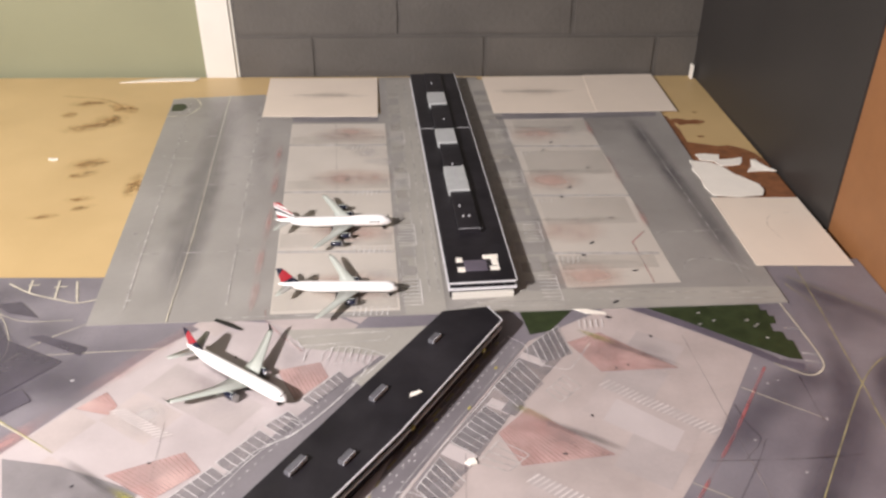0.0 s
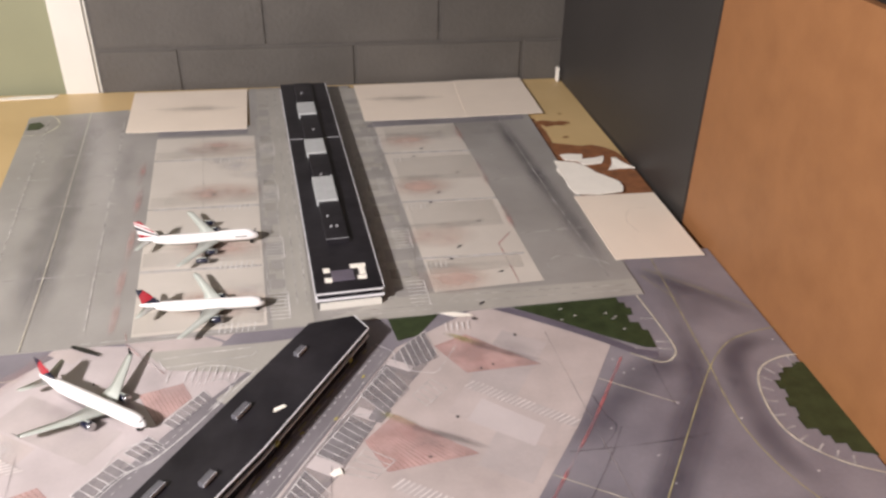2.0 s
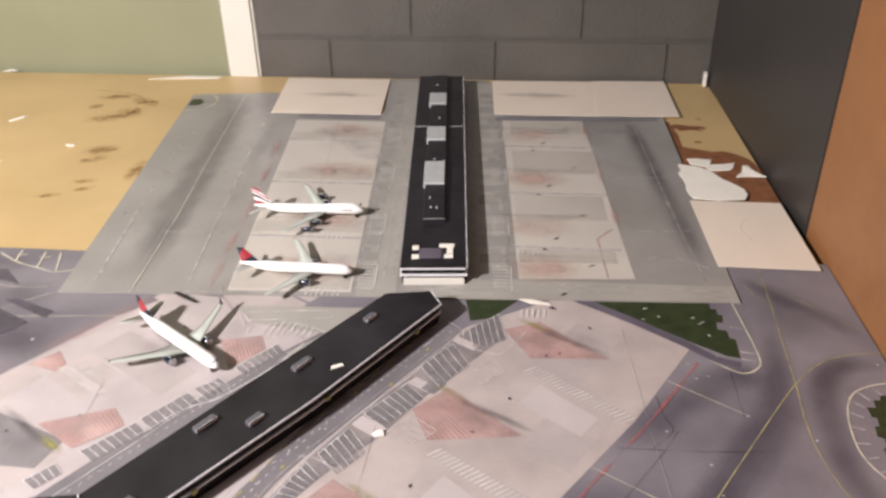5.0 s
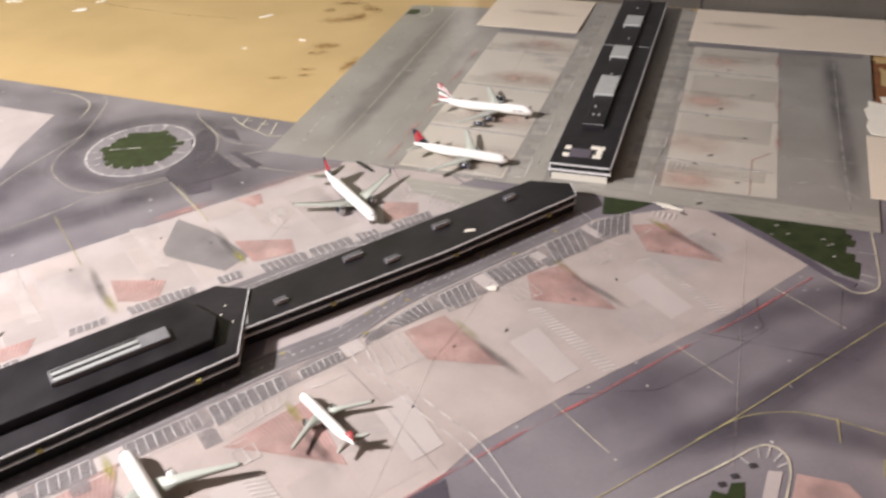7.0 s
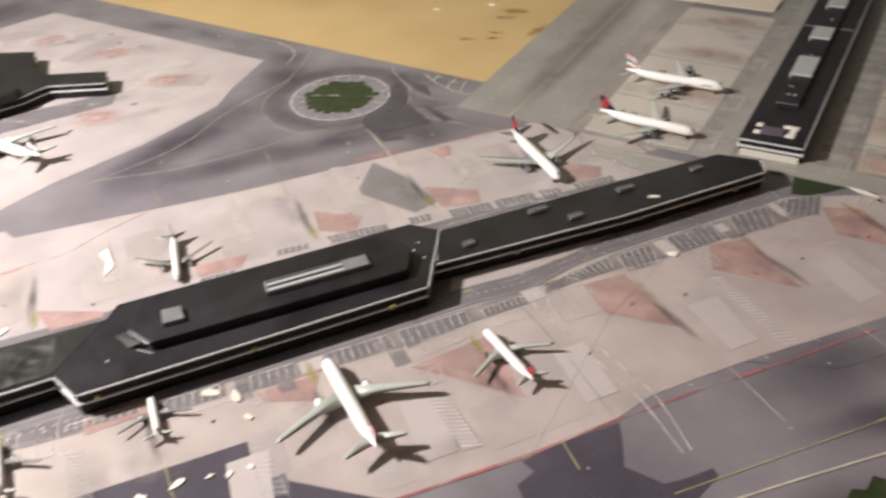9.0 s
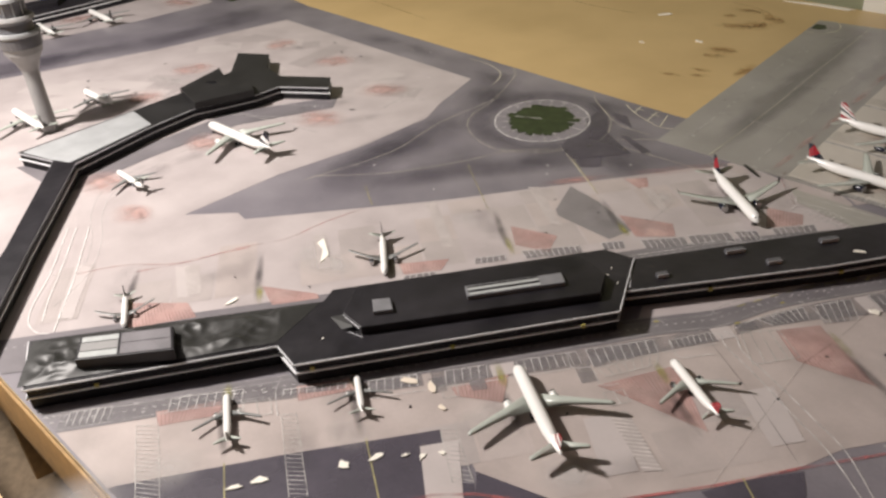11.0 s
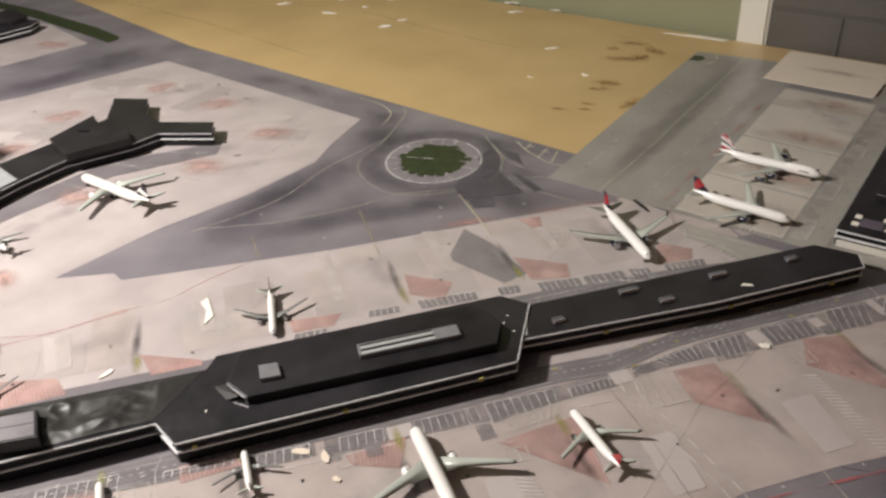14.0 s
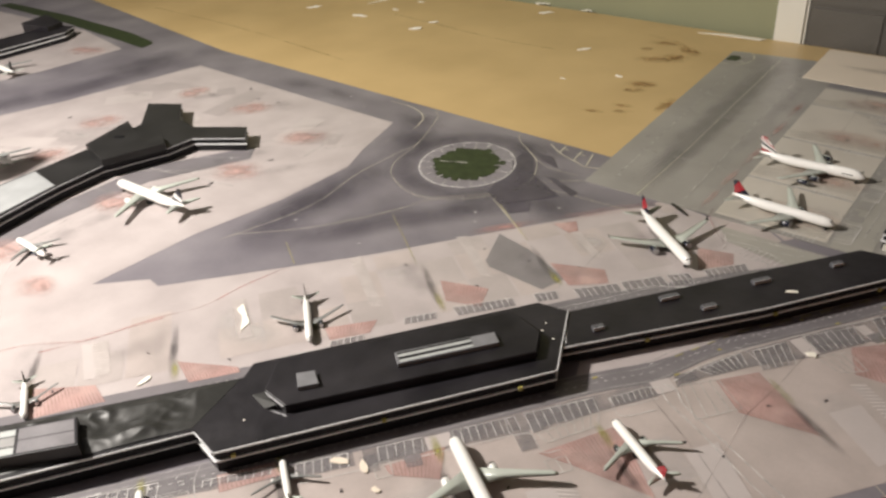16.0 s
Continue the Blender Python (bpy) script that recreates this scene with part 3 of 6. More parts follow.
ink("taxiway_print", flat([
                           [TT(-0.209, -0.175), TT(-0.133, -0.236), TT(-0.108, -0.246), TT(-0.150, -0.275), TT(-0.220, -0.225)],
                           [TT(*q) for q in ((-0.010, -0.247), (0.041, -0.243), (0.094, -0.245), (0.085, -0.264), (0.069, -0.292), (0.078, -0.305), (0.090, -0.323), (0.111, -0.326), (0.138, -0.327), (0.137, -0.336), (0.100, -0.350), (0.030, -0.340), (-0.030, -0.300), (-0.026, -0.269), (-0.005, -0.262))],
                           [TT(-0.663, -0.133), TT(-0.561, -0.113), TT(-0.393, -0.109), TT(-0.234, -0.111), TT(-0.230, -0.184), TT(-0.214, -0.190), TT(-0.22, -0.30), TT(-0.68, -0.30)]], Z2), "asphalt_deep", near, "dark purple taxiway shading")
worn([smooth([(-1.62, 1.02), (-1.52, 0.86), (-1.56, 0.5), (-1.70, 0.0)]), smooth([(-0.70, 1.12), (-0.60, 0.96), (-0.565, 0.80), (-0.54, 0.66), (-0.50, 0.56)])], 0.09, Z1 + 0.00003, "soft_track", near, "soft dark taxiway wear")
worn([smooth([(-0.50, 0.56), (-0.42, 0.74), (-0.30, 0.93), (-0.2, 1.05)])], 0.06, Z1 + 0.00003, "soft_track", near, "soft dark taxiway wear")
worn([smooth([(0.43, 0.64), (0.52, 0.78), (0.60, 0.92), (0.655, 1.04), (0.66, 1.20)]), smooth([(0.50, 0.71), (0.57, 0.83), (0.63, 0.94), (0.68, 1.03)]), smooth([(0.636, 1.262), (0.684, 1.222), (0.728, 1.186), (0.778, 1.140)]), smooth([(0.790, 1.092), (0.735, 1.086), (0.705, 1.05), (0.698, 0.98), (0.703, 0.90), (0.73, 0.84)])], 0.030, Z1 + 0.00003, "soft_track", near, "soft dark taxiway wear")
worn([smooth([(0.46, 0.70), (0.57, 0.80), (0.70, 0.815), (0.79, 0.79)]), smooth([(0.47, 0.90), (0.55, 0.99), (0.60, 1.04), (0.65, 1.05)])], 0.040, Z1 + 0.00012, "soft_track", near, "soft dark taxiway wear")

joints = []
for k in range(13):
    f = frame2((rr.uniform(-1.30, -0.66), rr.uniform(0.50, 0.95)), rr.choice((18, 38, 58, 108)))
    w = rr.uniform(0.05, 0.13)
    joints.append([f(-w, 0), f(w, 0)])
ink("seam_line", ribbon(joints, 0.0016, Z2 + 0.0001), "outline", near, "thin pale slab joint")

# service roads beside the long terminal
ROAD = [(-0.76, -0.003), (-0.30, -0.003), (-0.057, -0.003), (0.046, -0.002), (0.116, -0.007), (0.159, 0.003), (0.225, 0.013), (0.449, 0.016), (0.50, 0.016)]
curve = lambda d, pts=ROAD: smooth([TT(s, t + d) for s, t in pts], 6)
ink("road_print", flat([curve(0.019) + curve(-0.017)[::-1]], Z2), "lane", near, "grey service road print")
ink("road_print", flat([[TT(-0.76, 0.10), TT(0.20, 0.10), TT(0.45, 0.09), TT(0.47, 0.125), TT(0.30, 0.150), TT(0.10, 0.164), TT(-0.76, 0.172)]], Z2), "lane", near, "grey service road print")
ink("slab_print", flat([[TT(0.046, 0.040), TT(0.194, 0.034), TT(0.270, 0.032), TT(0.20, 0.018), TT(0.127, 0.010), TT(0.031, 0.016)], [TT(0.33, 0.038), TT(0.49, 0.040), TT(0.49, 0.034), TT(0.33, 0.030)]], Z2 + 0.0001), "concrete", near, "pale paved strip beside the road")
ink("road_print", flat([[(-0.98, 0.20), (-0.80, 0.235), (-0.84, 0.40), (-0.86, 0.58), (-0.80, 0.76), (-0.845, 0.80), (-0.93, 0.60), (-0.90, 0.42)], [(-0.86, 0.24), (-0.80, 0.225), (-0.44, 0.05), (-0.44, -0.02), (-0.62, 0.08)]], Z2), "lane", near, "grey service road print")
ink("road_line", ribbon([curve(0.010), curve(-0.013), curve(0.018), smooth([(-0.83, 0.26), (-0.80, 0.30), (-0.815, 0.42), (-0.83, 0.56), (-0.78, 0.73)]), smooth([(-0.80, 0.25), (-0.72, 0.20), (-0.60, 0.145), (-0.47, 0.075)]), smooth([(-0.83, 0.42), (-0.775, 0.30), (-0.70, 0.25), (-0.625, 0.228), (-0.56, 0.20), (-0.53, 0.165), (-0.555, 0.15)]), smooth([(-0.81, 0.42), (-0.76, 0.315), (-0.69, 0.265), (-0.60, 0.235), (-0.52, 0.19), (-0.47, 0.13)])], 0.0009, Z3), "white_faint", near, "faint white road lines")
ink("road_line", ribbon([d for a, b in zip(ROAD, ROAD[1:]) for d in dashes(TT(*a), TT(*b), 0.004, 0.007)] + dashes(TT(-0.74, 0.152), TT(0.30, 0.142), 0.004, 0.007), 0.0010, Z3), "white", near, "dashed white centre lines")
ink("road_line", ribbon(dashes(TT(0.155, 0.010), TT(0.235, 0.024), 0.012, 0.012) + dashes(TT(0.25, 0.026), TT(0.49, 0.030), 0.016, 0.013), 0.0022, Z3), "yellow", near, "dashed yellow kerb lines")
ink("road_mark", flat([blob(TT(s, t), 0.0032, 0.0016, 60, 0.2, 8, i) for i, (s, t) in enumerate(((0.37, 0.001), (0.445, 0.009), (0.14, -0.02), (0.335, 0.022), (0.21, 0.004), (0.05, 0.006), (-0.2, 0.004)))], Z4), "yellow_strong", near, "small yellow road marks")
mk = random.Random(21)
marks = [rect(frame2(TT(s, mk.choice((-0.009, -0.004, 0.003, 0.007)) + (0.012 if s > 0.2 else 0)), 62.3 + mk.uniform(-8, 8)), 0, 0, mk.uniform(0.002, 0.006), 0.0012) for s in [mk.uniform(-0.7, 0.49) for _ in range(54)]]
ink("road_mark", flat(marks, Z3 + 0.0001), "white", near, "small white road letters and arrows")


def slots(a, b, c, d, n):
    """A row of parking bays across a four-cornered patch: its rails and its dividers."""
    a, b, c, d = (Vector(TT(*q)) for q in (a, b, c, d))
    rows = [[tuple(a.lerp(b, i / n)), tuple(d.lerp(c, i / n))] for i in range(n + 1)]
    return rows + [[tuple(a), tuple(b)]], [tuple(a), tuple(b), tuple(c), tuple(d)]


BAYS_EAST = (((-0.048, -0.024), (0.033, -0.026), (0.030, -0.048), (-0.049, -0.056), 8), ((0.051, -0.031), (0.101, -0.029), (0.098, -0.043), (0.050, -0.045), 7), ((0.166, -0.020), (0.229, -0.010), (0.223, -0.035), (0.178, -0.034), 7),
        ((0.244, -0.012), (0.291, -0.010), (0.277, -0.049), (0.235, -0.046), 5), ((0.316, -0.008), (0.382, -0.012), (0.374, -0.043), (0.314, -0.038), 7), ((0.415, -0.005), (0.472, -0.008), (0.450, -0.050), (0.400, -0.044), 5),
        ((0.508, -0.006), (0.556, -0.018), (0.516, -0.056), (0.480, -0.033), 5),)
BAYS_SOUTH = (((-0.131, -0.024), (-0.060, -0.025), (-0.060, -0.046), (-0.133, -0.046), 8), ((-0.213, -0.022), (-0.165, -0.023), (-0.168, -0.044), (-0.215, -0.042), 5), ((-0.300, -0.018), (-0.245, -0.020), (-0.247, -0.040), (-0.302, -0.038), 6),
        ((-0.395, -0.010), (-0.325, -0.014), (-0.327, -0.024), (-0.396, -0.020), 8), ((-0.52, 0.006), (-0.44, 0.002), (-0.442, -0.020), (-0.522, -0.016), 8), ((-0.63, 0.010), (-0.585, 0.008), (-0.587, -0.014), (-0.632, -0.012), 6),)
BAYS_WEST = (((-0.132, 0.200), (-0.090, 0.198), (-0.092, 0.184), (-0.135, 0.186), 5), ((-0.066, 0.201), (0.016, 0.194), (0.014, 0.176), (-0.064, 0.181), 10), ((0.045, 0.193), (0.076, 0.189), (0.073, 0.171), (0.045, 0.174), 4),
        ((0.100, 0.185), (0.160, 0.177), (0.158, 0.155), (0.100, 0.163), 7), ((0.166, 0.178), (0.224, 0.172), (0.222, 0.148), (0.164, 0.154), 6), ((0.232, 0.172), (0.262, 0.166), (0.258, 0.142), (0.230, 0.146), 4),
        ((0.284, 0.166), (0.345, 0.160), (0.340, 0.144), (0.282, 0.148), 7), ((-0.233, 0.183), (-0.19, 0.182), (-0.192, 0.170), (-0.235, 0.172), 5), ((-0.315, 0.170), (-0.25, 0.172), (-0.252, 0.160), (-0.317, 0.158), 8),)
ink("road_print", flat([[TT(0.135, -0.022), TT(0.230, -0.008), TT(0.320, -0.004), TT(0.470, -0.002), TT(0.560, -0.012), TT(0.520, -0.050), TT(0.455, -0.046), TT(0.380, -0.042), TT(0.300, -0.044), TT(0.225, -0.036), TT(0.165, -0.036), TT(0.130, -0.040)],
                         [TT(-0.230, -0.018), TT(0.110, -0.022), TT(0.105, -0.046), TT(-0.060, -0.050), TT(-0.230, -0.046)], [TT(-0.64, 0.012), TT(-0.40, 0.004), TT(-0.32, -0.012), TT(-0.24, -0.018), TT(-0.24, -0.040), TT(-0.33, -0.030), TT(-0.44, -0.022), TT(-0.64, -0.016)]], Z2 + 0.0001), "apron_grey", near, "grey paving between the road and the bays")
ink("slab_print", flat([rect(TT, 0.296, -0.042, 0.314, -0.008), rect(TT, 0.384, -0.040, 0.398, -0.012), rect(TT, 0.104, -0.044, 0.128, -0.022), rect(TT, 0.476, -0.036, 0.488, -0.004), rect(TT, -0.162, -0.044, -0.134, -0.024)], Z2 + 0.0002), "concrete_lite", near, "pale paved gap between the bays")
combs, bays = [], []
for a, b, c, d, n in BAYS_EAST + BAYS_SOUTH + BAYS_WEST:
    rows, patch = slots(a, b, c, d, n)
    combs += rows
    bays.append(patch)
west_bays = len(BAYS_WEST)
ink("bay_print", flat(bays[-west_bays:], Z3), "apron_grey", near, "pale grey parking bay patch")
ink("bay_print", flat(bays[:-west_bays], Z3), "box_grey", near, "greyer parking bay patch")
ink("bay_line", ribbon(combs, 0.0010, Z4), "white", near, "white parking bay lines")
# equipment boxes, the wider baggage lanes and kerbs that curve off the road
boxes_ = []
for q, n in ((((0.135, -0.038), (0.179, -0.044), (0.177, -0.094), (0.122, -0.094)), 4), (((-0.046, -0.058), (0.030, -0.050), (0.020, -0.068), (-0.040, -0.074)), 7), (((0.305, -0.046), (0.345, -0.050), (0.343, -0.086), (0.312, -0.079)), 4),
             (((-0.053, -0.098), (-0.030, -0.098), (-0.030, -0.118), (-0.051, -0.118)), 2), (((0.44, -0.058), (0.475, -0.064), (0.468, -0.088), (0.432, -0.080)), 4), (((-0.440, -0.02), (-0.410, -0.02), (-0.408, -0.045), (-0.438, -0.046)), 2), (((-0.222, -0.045), (-0.205, -0.045), (-0.205, -0.066), (-0.222, -0.066)), 1)):
    rows, patch = slots(*q, n)
    boxes_ += rows + [[patch[3], patch[2]]]
ink("stand_line", ribbon(boxes_, 0.0012, Z3 + 0.0001), "outline", near, "faint white equipment box lines")
ink("bay_print", flat([rect(TT, -0.070, -0.050, -0.052, -0.078), rect(TT, 0.136, -0.022, 0.160, -0.036), [TT(-0.235, -0.03), TT(-0.218, -0.03), TT(-0.216, -0.055), TT(-0.228, -0.055)], rect(TT, -0.19, -0.045, -0.172, -0.062), rect(TT, 0.385, -0.030, 0.408, -0.048)], Z3), "box_grey", near, "grey equipment box")
kerbs = [[(0.13, -0.030), (0.165, -0.018), (0.235, -0.006), (0.30, -0.004), (0.39, -0.006), (0.475, -0.004)], [(-0.30, -0.047), (-0.16, -0.050), (-0.075, -0.052)], [(0.035, -0.050), (0.10, -0.050)], [(0.05, -0.031), (0.05, -0.062), (0.09, -0.066)], [(0.385, -0.010), (0.392, -0.030), (0.41, -0.036)], [(0.100, -0.030), (0.112, -0.036), (0.108, -0.056), (0.116, -0.11), (0.122, -0.168), (0.129, -0.229), (0.125, -0.302)], [(0.118, -0.030), (0.126, -0.045), (0.122, -0.070), (0.130, -0.12), (0.139, -0.181), (0.145, -0.233), (0.134, -0.303)],
         [(0.505, 0.025), (0.500, -0.002), (0.479, -0.020), (0.486, -0.061), (0.506, -0.066), (0.546, -0.065)], [(-0.071, -0.024), (-0.072, -0.050), (-0.052, -0.056), (-0.050, -0.085), (-0.031, -0.088)], [(0.230, 0.002), (0.238, -0.012), (0.240, -0.046)], [(-0.398, 0.012), (-0.404, -0.010), (-0.402, -0.05)]]
ink("bay_line", ribbon([smooth([TT(*q) for q in k], 5) for k in kerbs[5:7]], 0.0014, Z3 + 0.00012), "white", near, "white edges of the service lane")
ink("bay_line", ribbon([smooth([TT(*q) for q in k], 5) for k in kerbs[:5] + kerbs[7:]], 0.0011, Z3 + 0.0001), "white", near, "pale curved road edges")

# red hatched gate areas with their fine lines
GATES_EAST = (((0.533, -0.041), (0.572, -0.066), (0.557, -0.171), (0.504, -0.098)), ((0.354, -0.044), (0.404, -0.053), (0.389, -0.160), (0.326, -0.087)), ((0.176, -0.043), (0.229, -0.047), (0.229, -0.157), (0.171, -0.099)),
        ((-0.055, -0.085), (0.040, -0.074), (0.030, -0.177), (-0.030, -0.110)), ((-0.211, -0.050), (-0.144, -0.043), (-0.161, -0.087), (-0.207, -0.066)), ((-0.381, -0.007), (-0.321, -0.007), (-0.316, -0.028), (-0.379, -0.032)),
        ((-0.535, -0.012), (-0.455, -0.010), (-0.47, -0.034), (-0.53, -0.036)),)
GATES_WEST = (((-0.064, 0.272), (-0.007, 0.228), (-0.030, 0.190), (-0.070, 0.219)), ((0.096, 0.260), (0.160, 0.216), (0.150, 0.182), (0.098, 0.196)), ((0.308, 0.222), (0.346, 0.190), (0.330, 0.164), (0.279, 0.170)),
        ((0.143, 0.366), (0.179, 0.360), (0.170, 0.331), (0.155, 0.328)), ((-0.236, 0.215), (-0.167, 0.209), (-0.182, 0.184), (-0.233, 0.186)), ((-0.423, 0.209), (-0.351, 0.172), (-0.348, 0.160), (-0.409, 0.161)),
        ((-0.600, 0.215), (-0.52, 0.195), (-0.506, 0.159), (-0.59, 0.156)),)
pinks, hatch = [], []
for q in GATES_EAST + GATES_WEST:
    a, b, c, d = (Vector(TT(*p)) for p in q)
    pinks.append([tuple(p) for p in (a, b, c, d)])
    n = max(8, int(((b - a).length + (c - d).length) / 0.0085))
    for i in range(n + 1):
        u = i / n
        hatch.append([tuple(a.lerp(b, u)), tuple(d.lerp(c, u))])
for c, a, w in (((-1.249, 0.881), 60, 0.04), ((-1.042, 0.910), 40, 0.05), ((-0.807, 0.887), 40, 0.055), ((-0.770, 0.714), 30, 0.055), ((-0.827, 0.506), 20, 0.05), ((-1.246, 0.651), 60, 0.05), ((-0.80, 0.30), 10, 0.05), ((-0.65, 0.30), 100, 0.03), ((-1.84, 0.86), 20, 0.07), ((-1.90, 0.6), 60, 0.08), ((-1.15, 0.50), 30, 0.05)):
    f = frame2(c, a)
    smears("gate_print", [(c, w * 1.2, 0.05, a)], "rose_patch", near, "faded red gate area", Z2 + 0.0002)
    smears("smudge_print", [(f(0, 0.012), w * 1.1, 0.007, a + 6), (f(w * 0.2, -0.015), w * 0.8, 0.006, a + 70)], "soft_mid", near, "dark tyre smudge", Z3 + 0.0001)
ink("gate_print", flat(pinks, Z2 + 0.0001), "pink", near, "faded red hatched gate area")
ink("gate_line", ribbon(hatch, 0.0008, Z3), "rose_line", near, "fine red hatching lines")

# white hatched strips between the stands
STRIPS = (((0.309, -0.100), (0.325, -0.102), (0.322, -0.234), (0.305, -0.232)), ((0.479, -0.105), (0.495, -0.108), (0.484, -0.243), (0.470, -0.239)), ((-0.234, -0.111), (-0.218, -0.110), (-0.214, -0.189), (-0.234, -0.184)), ((-0.398, -0.050), (-0.382, -0.050), (-0.373, -0.169), (-0.391, -0.168)), ((-0.554, -0.030), (-0.530, -0.032), (-0.514, -0.156), (-0.538, -0.150)),
          ((-0.009, 0.380), (0.008, 0.378), (0.008, 0.253), (-0.007, 0.262)), ((-0.175, 0.377), (-0.158, 0.380), (-0.153, 0.237), (-0.169, 0.240)), ((-0.351, 0.325), (-0.332, 0.326), (-0.328, 0.230), (-0.347, 0.229)), ((-0.533, 0.288), (-0.512, 0.288), (-0.504, 0.214), (-0.521, 0.210)), ((-0.058, -0.125), (-0.038, -0.130), (-0.034, -0.215), (-0.052, -0.212)), ((0.159, 0.331), (0.172, 0.322), (0.171, 0.245), (0.159, 0.252)))
strips, rungs = [], []
for q in STRIPS:
    a, b, c, d = (Vector(TT(*p)) for p in q)
    strips.append([tuple(p) for p in (a, b, c, d)])
    n = max(8, int((d - a).length / 0.0058))
    marks_here = []
    for i in range(n):
        marks_here.append([tuple(a.lerp(d, i / n)), tuple(b.lerp(c, (i + 0.7) / n))])
    rungs.append(marks_here)
ink("slab_print", flat(strips[:2] + strips[5:], Z2 + 0.0001), "concrete_cool", near, "hatched strip of concrete")
ink("gate_line", ribbon([k for q in rungs[:2] + rungs[5:] for k in q], 0.0017, Z3), "lattice", near, "white diagonal hatching")
ink("gate_line", ribbon([q + [q[0]] for q in strips[2:5]] + [k for q in rungs[2:5] for k in q], 0.0009, Z3), "outline", near, "fine white diagonal hatching")

# lead-in smears: a dark soft streak, an olive start, faint soot across the stands
tt = 62.3
LEADS = ((0.398, -0.115, 0.062), (0.560, -0.122, 0.06), (0.231, -0.140, 0.06), (0.018, -0.14, 0.05), (-0.155, -0.10, 0.045), (-0.318, -0.06, 0.05), (-0.46, -0.06, 0.05), (-0.080, 0.265, 0.07), (0.086, 0.265, 0.06), (-0.250, 0.26, 0.07), (-0.428, 0.235, 0.07), (0.27, 0.26, 0.06), (-0.60, 0.25, 0.06))
smears("smudge_print", [(TT(s, t), h, 0.0075, tt + 90 + (4 if t < 0 else -3)) for s, t, h in LEADS], "soft_soot", near, "dark tyre smudge", Z3 + 0.0001)
smears("smudge_print", [(TT(s - 0.015, t), h * 1.5, 0.028, tt + 90) for s, t, h in LEADS], "soft_faint", near, "faint wide tyre smudge", Z2 + 0.0002)
smears("smudge_print", [(TT(s + 0.002, t + (0.055 if t < 0 else -0.045)), 0.030, 0.007, tt + 90) for s, t, h in LEADS], "soft_green", near, "yellow-green lead-in smear", Z3 + 0.00022)
sd = random.Random(8)
smears("slab_print", [(TT(sd.uniform(-0.6, 0.6), sd.choice((sd.uniform(-0.22, -0.09), sd.uniform(0.21, 0.34)))), sd.uniform(0.03, 0.07), sd.uniform(0.02, 0.04), sd.uniform(0, 180)) for _ in range(13)], "soft_pale", near, "soft pale patch of concrete", Z2 + 0.00005)
smears("smudge_print", [(TT(sd.uniform(-0.6, 0.6), sd.choice((sd.uniform(-0.22, -0.09), sd.uniform(0.21, 0.34)))), sd.uniform(0.03, 0.08), sd.uniform(0.012, 0.03), tt + sd.choice((0, 90))) for _ in range(8)], "soft_faint", near, "soft grey patch of concrete", Z2 + 0.0001)
smears("smudge_print", [((sd.uniform(-1.4, -0.66), sd.uniform(0.25, 0.98)), sd.uniform(0.03, 0.09), sd.uniform(0.008, 0.03), sd.uniform(0, 180)) for _ in range(12)], "soft_faint", near, "soft grey patch of concrete", Z2 + 0.0003)
# dark and pale cloudy shading of the taxiways
CLOUDS = ((0.46, 0.80, 0.10, 0.05, 60), (0.53, 0.64, 0.08, 0.05, 50), (0.695, 1.19, 0.05, 0.07, 0),
          (-0.62, 1.02, 0.07, 0.05, 60), (-0.55, 0.72, 0.05, 0.12, 0), (-0.45, 0.80, 0.10, 0.05, 62), (-0.33, 0.91, 0.07, 0.05, 60), (-0.30, 1.06, 0.06, 0.05, 30), (-0.42, 1.14, 0.10, 0.03, 5), (-1.0, 1.08, 0.20, 0.04, 5), (-1.6, 0.9, 0.06, 0.15, 0), (-1.58, 0.4, 0.06, 0.2, 0), (-0.70, 1.10, 0.08, 0.05, 0), (-0.22, 0.97, 0.05, 0.04, 60))
smears("taxiway_print", [((x, y), a * 1.15, b * 1.15, g) for x, y, a, b, g in CLOUDS], "soft_dark", near, "soft dark purple taxiway shading", Z1 + 0.00025)
sp = random.Random(11)
specks = [blob(TT(*q), 0.0026, 0.0014, sp.uniform(0, 180), 0.4, 7, i) for i, q in enumerate(((0.267, -0.113), (0.430, -0.118), (0.363, -0.117), (0.519, -0.110), (0.531, -0.120), (0.598, -0.123), (0.205, -0.10), (0.12, -0.15), (-0.10, -0.12), (-0.26, -0.07), (-0.02, 0.24), (0.07, 0.275), (0.13, 0.235), (-0.10, 0.33), (-0.28, 0.25), (-0.36, 0.19), (-0.46, 0.24), (-0.57, 0.2), (0.30, 0.28), (0.02, 0.33)))]
specks += [blob((sp.uniform(-1.35, -0.65), sp.uniform(0.3, 0.98)), 0.005, 0.0025, sp.uniform(0, 180), 0.4, 7, 100 + i) for i in range(12)]
ink("speck_print", flat(specks, Z4), "speck", near, "small dark speck")
dots = [TT(*q) for q in ((0.545, -0.225), (0.603, -0.248), (0.325, -0.269), (0.341, -0.238), (0.277, -0.235), (0.185, -0.234), (0.485, -0.276), (0.231, -0.320), (0.395, -0.317), (0.558, -0.334), (0.096, -0.238), (0.04, -0.28))]
lights = [blob(q, 0.0018, 0.0013, 0, 0.2, 6, i) for i, q in enumerate(dots)] + [blob((sp.uniform(0.55, 0.78), sp.uniform(0.75, 1.2)), 0.0018, 0.0013, 0, 0.2, 6, i) for i in range(10)] + [blob((sp.uniform(-1.0, -0.2), sp.uniform(0.5, 1.1)), 0.0026, 0.0018, 0, 0.2, 6, i) for i in range(26)]
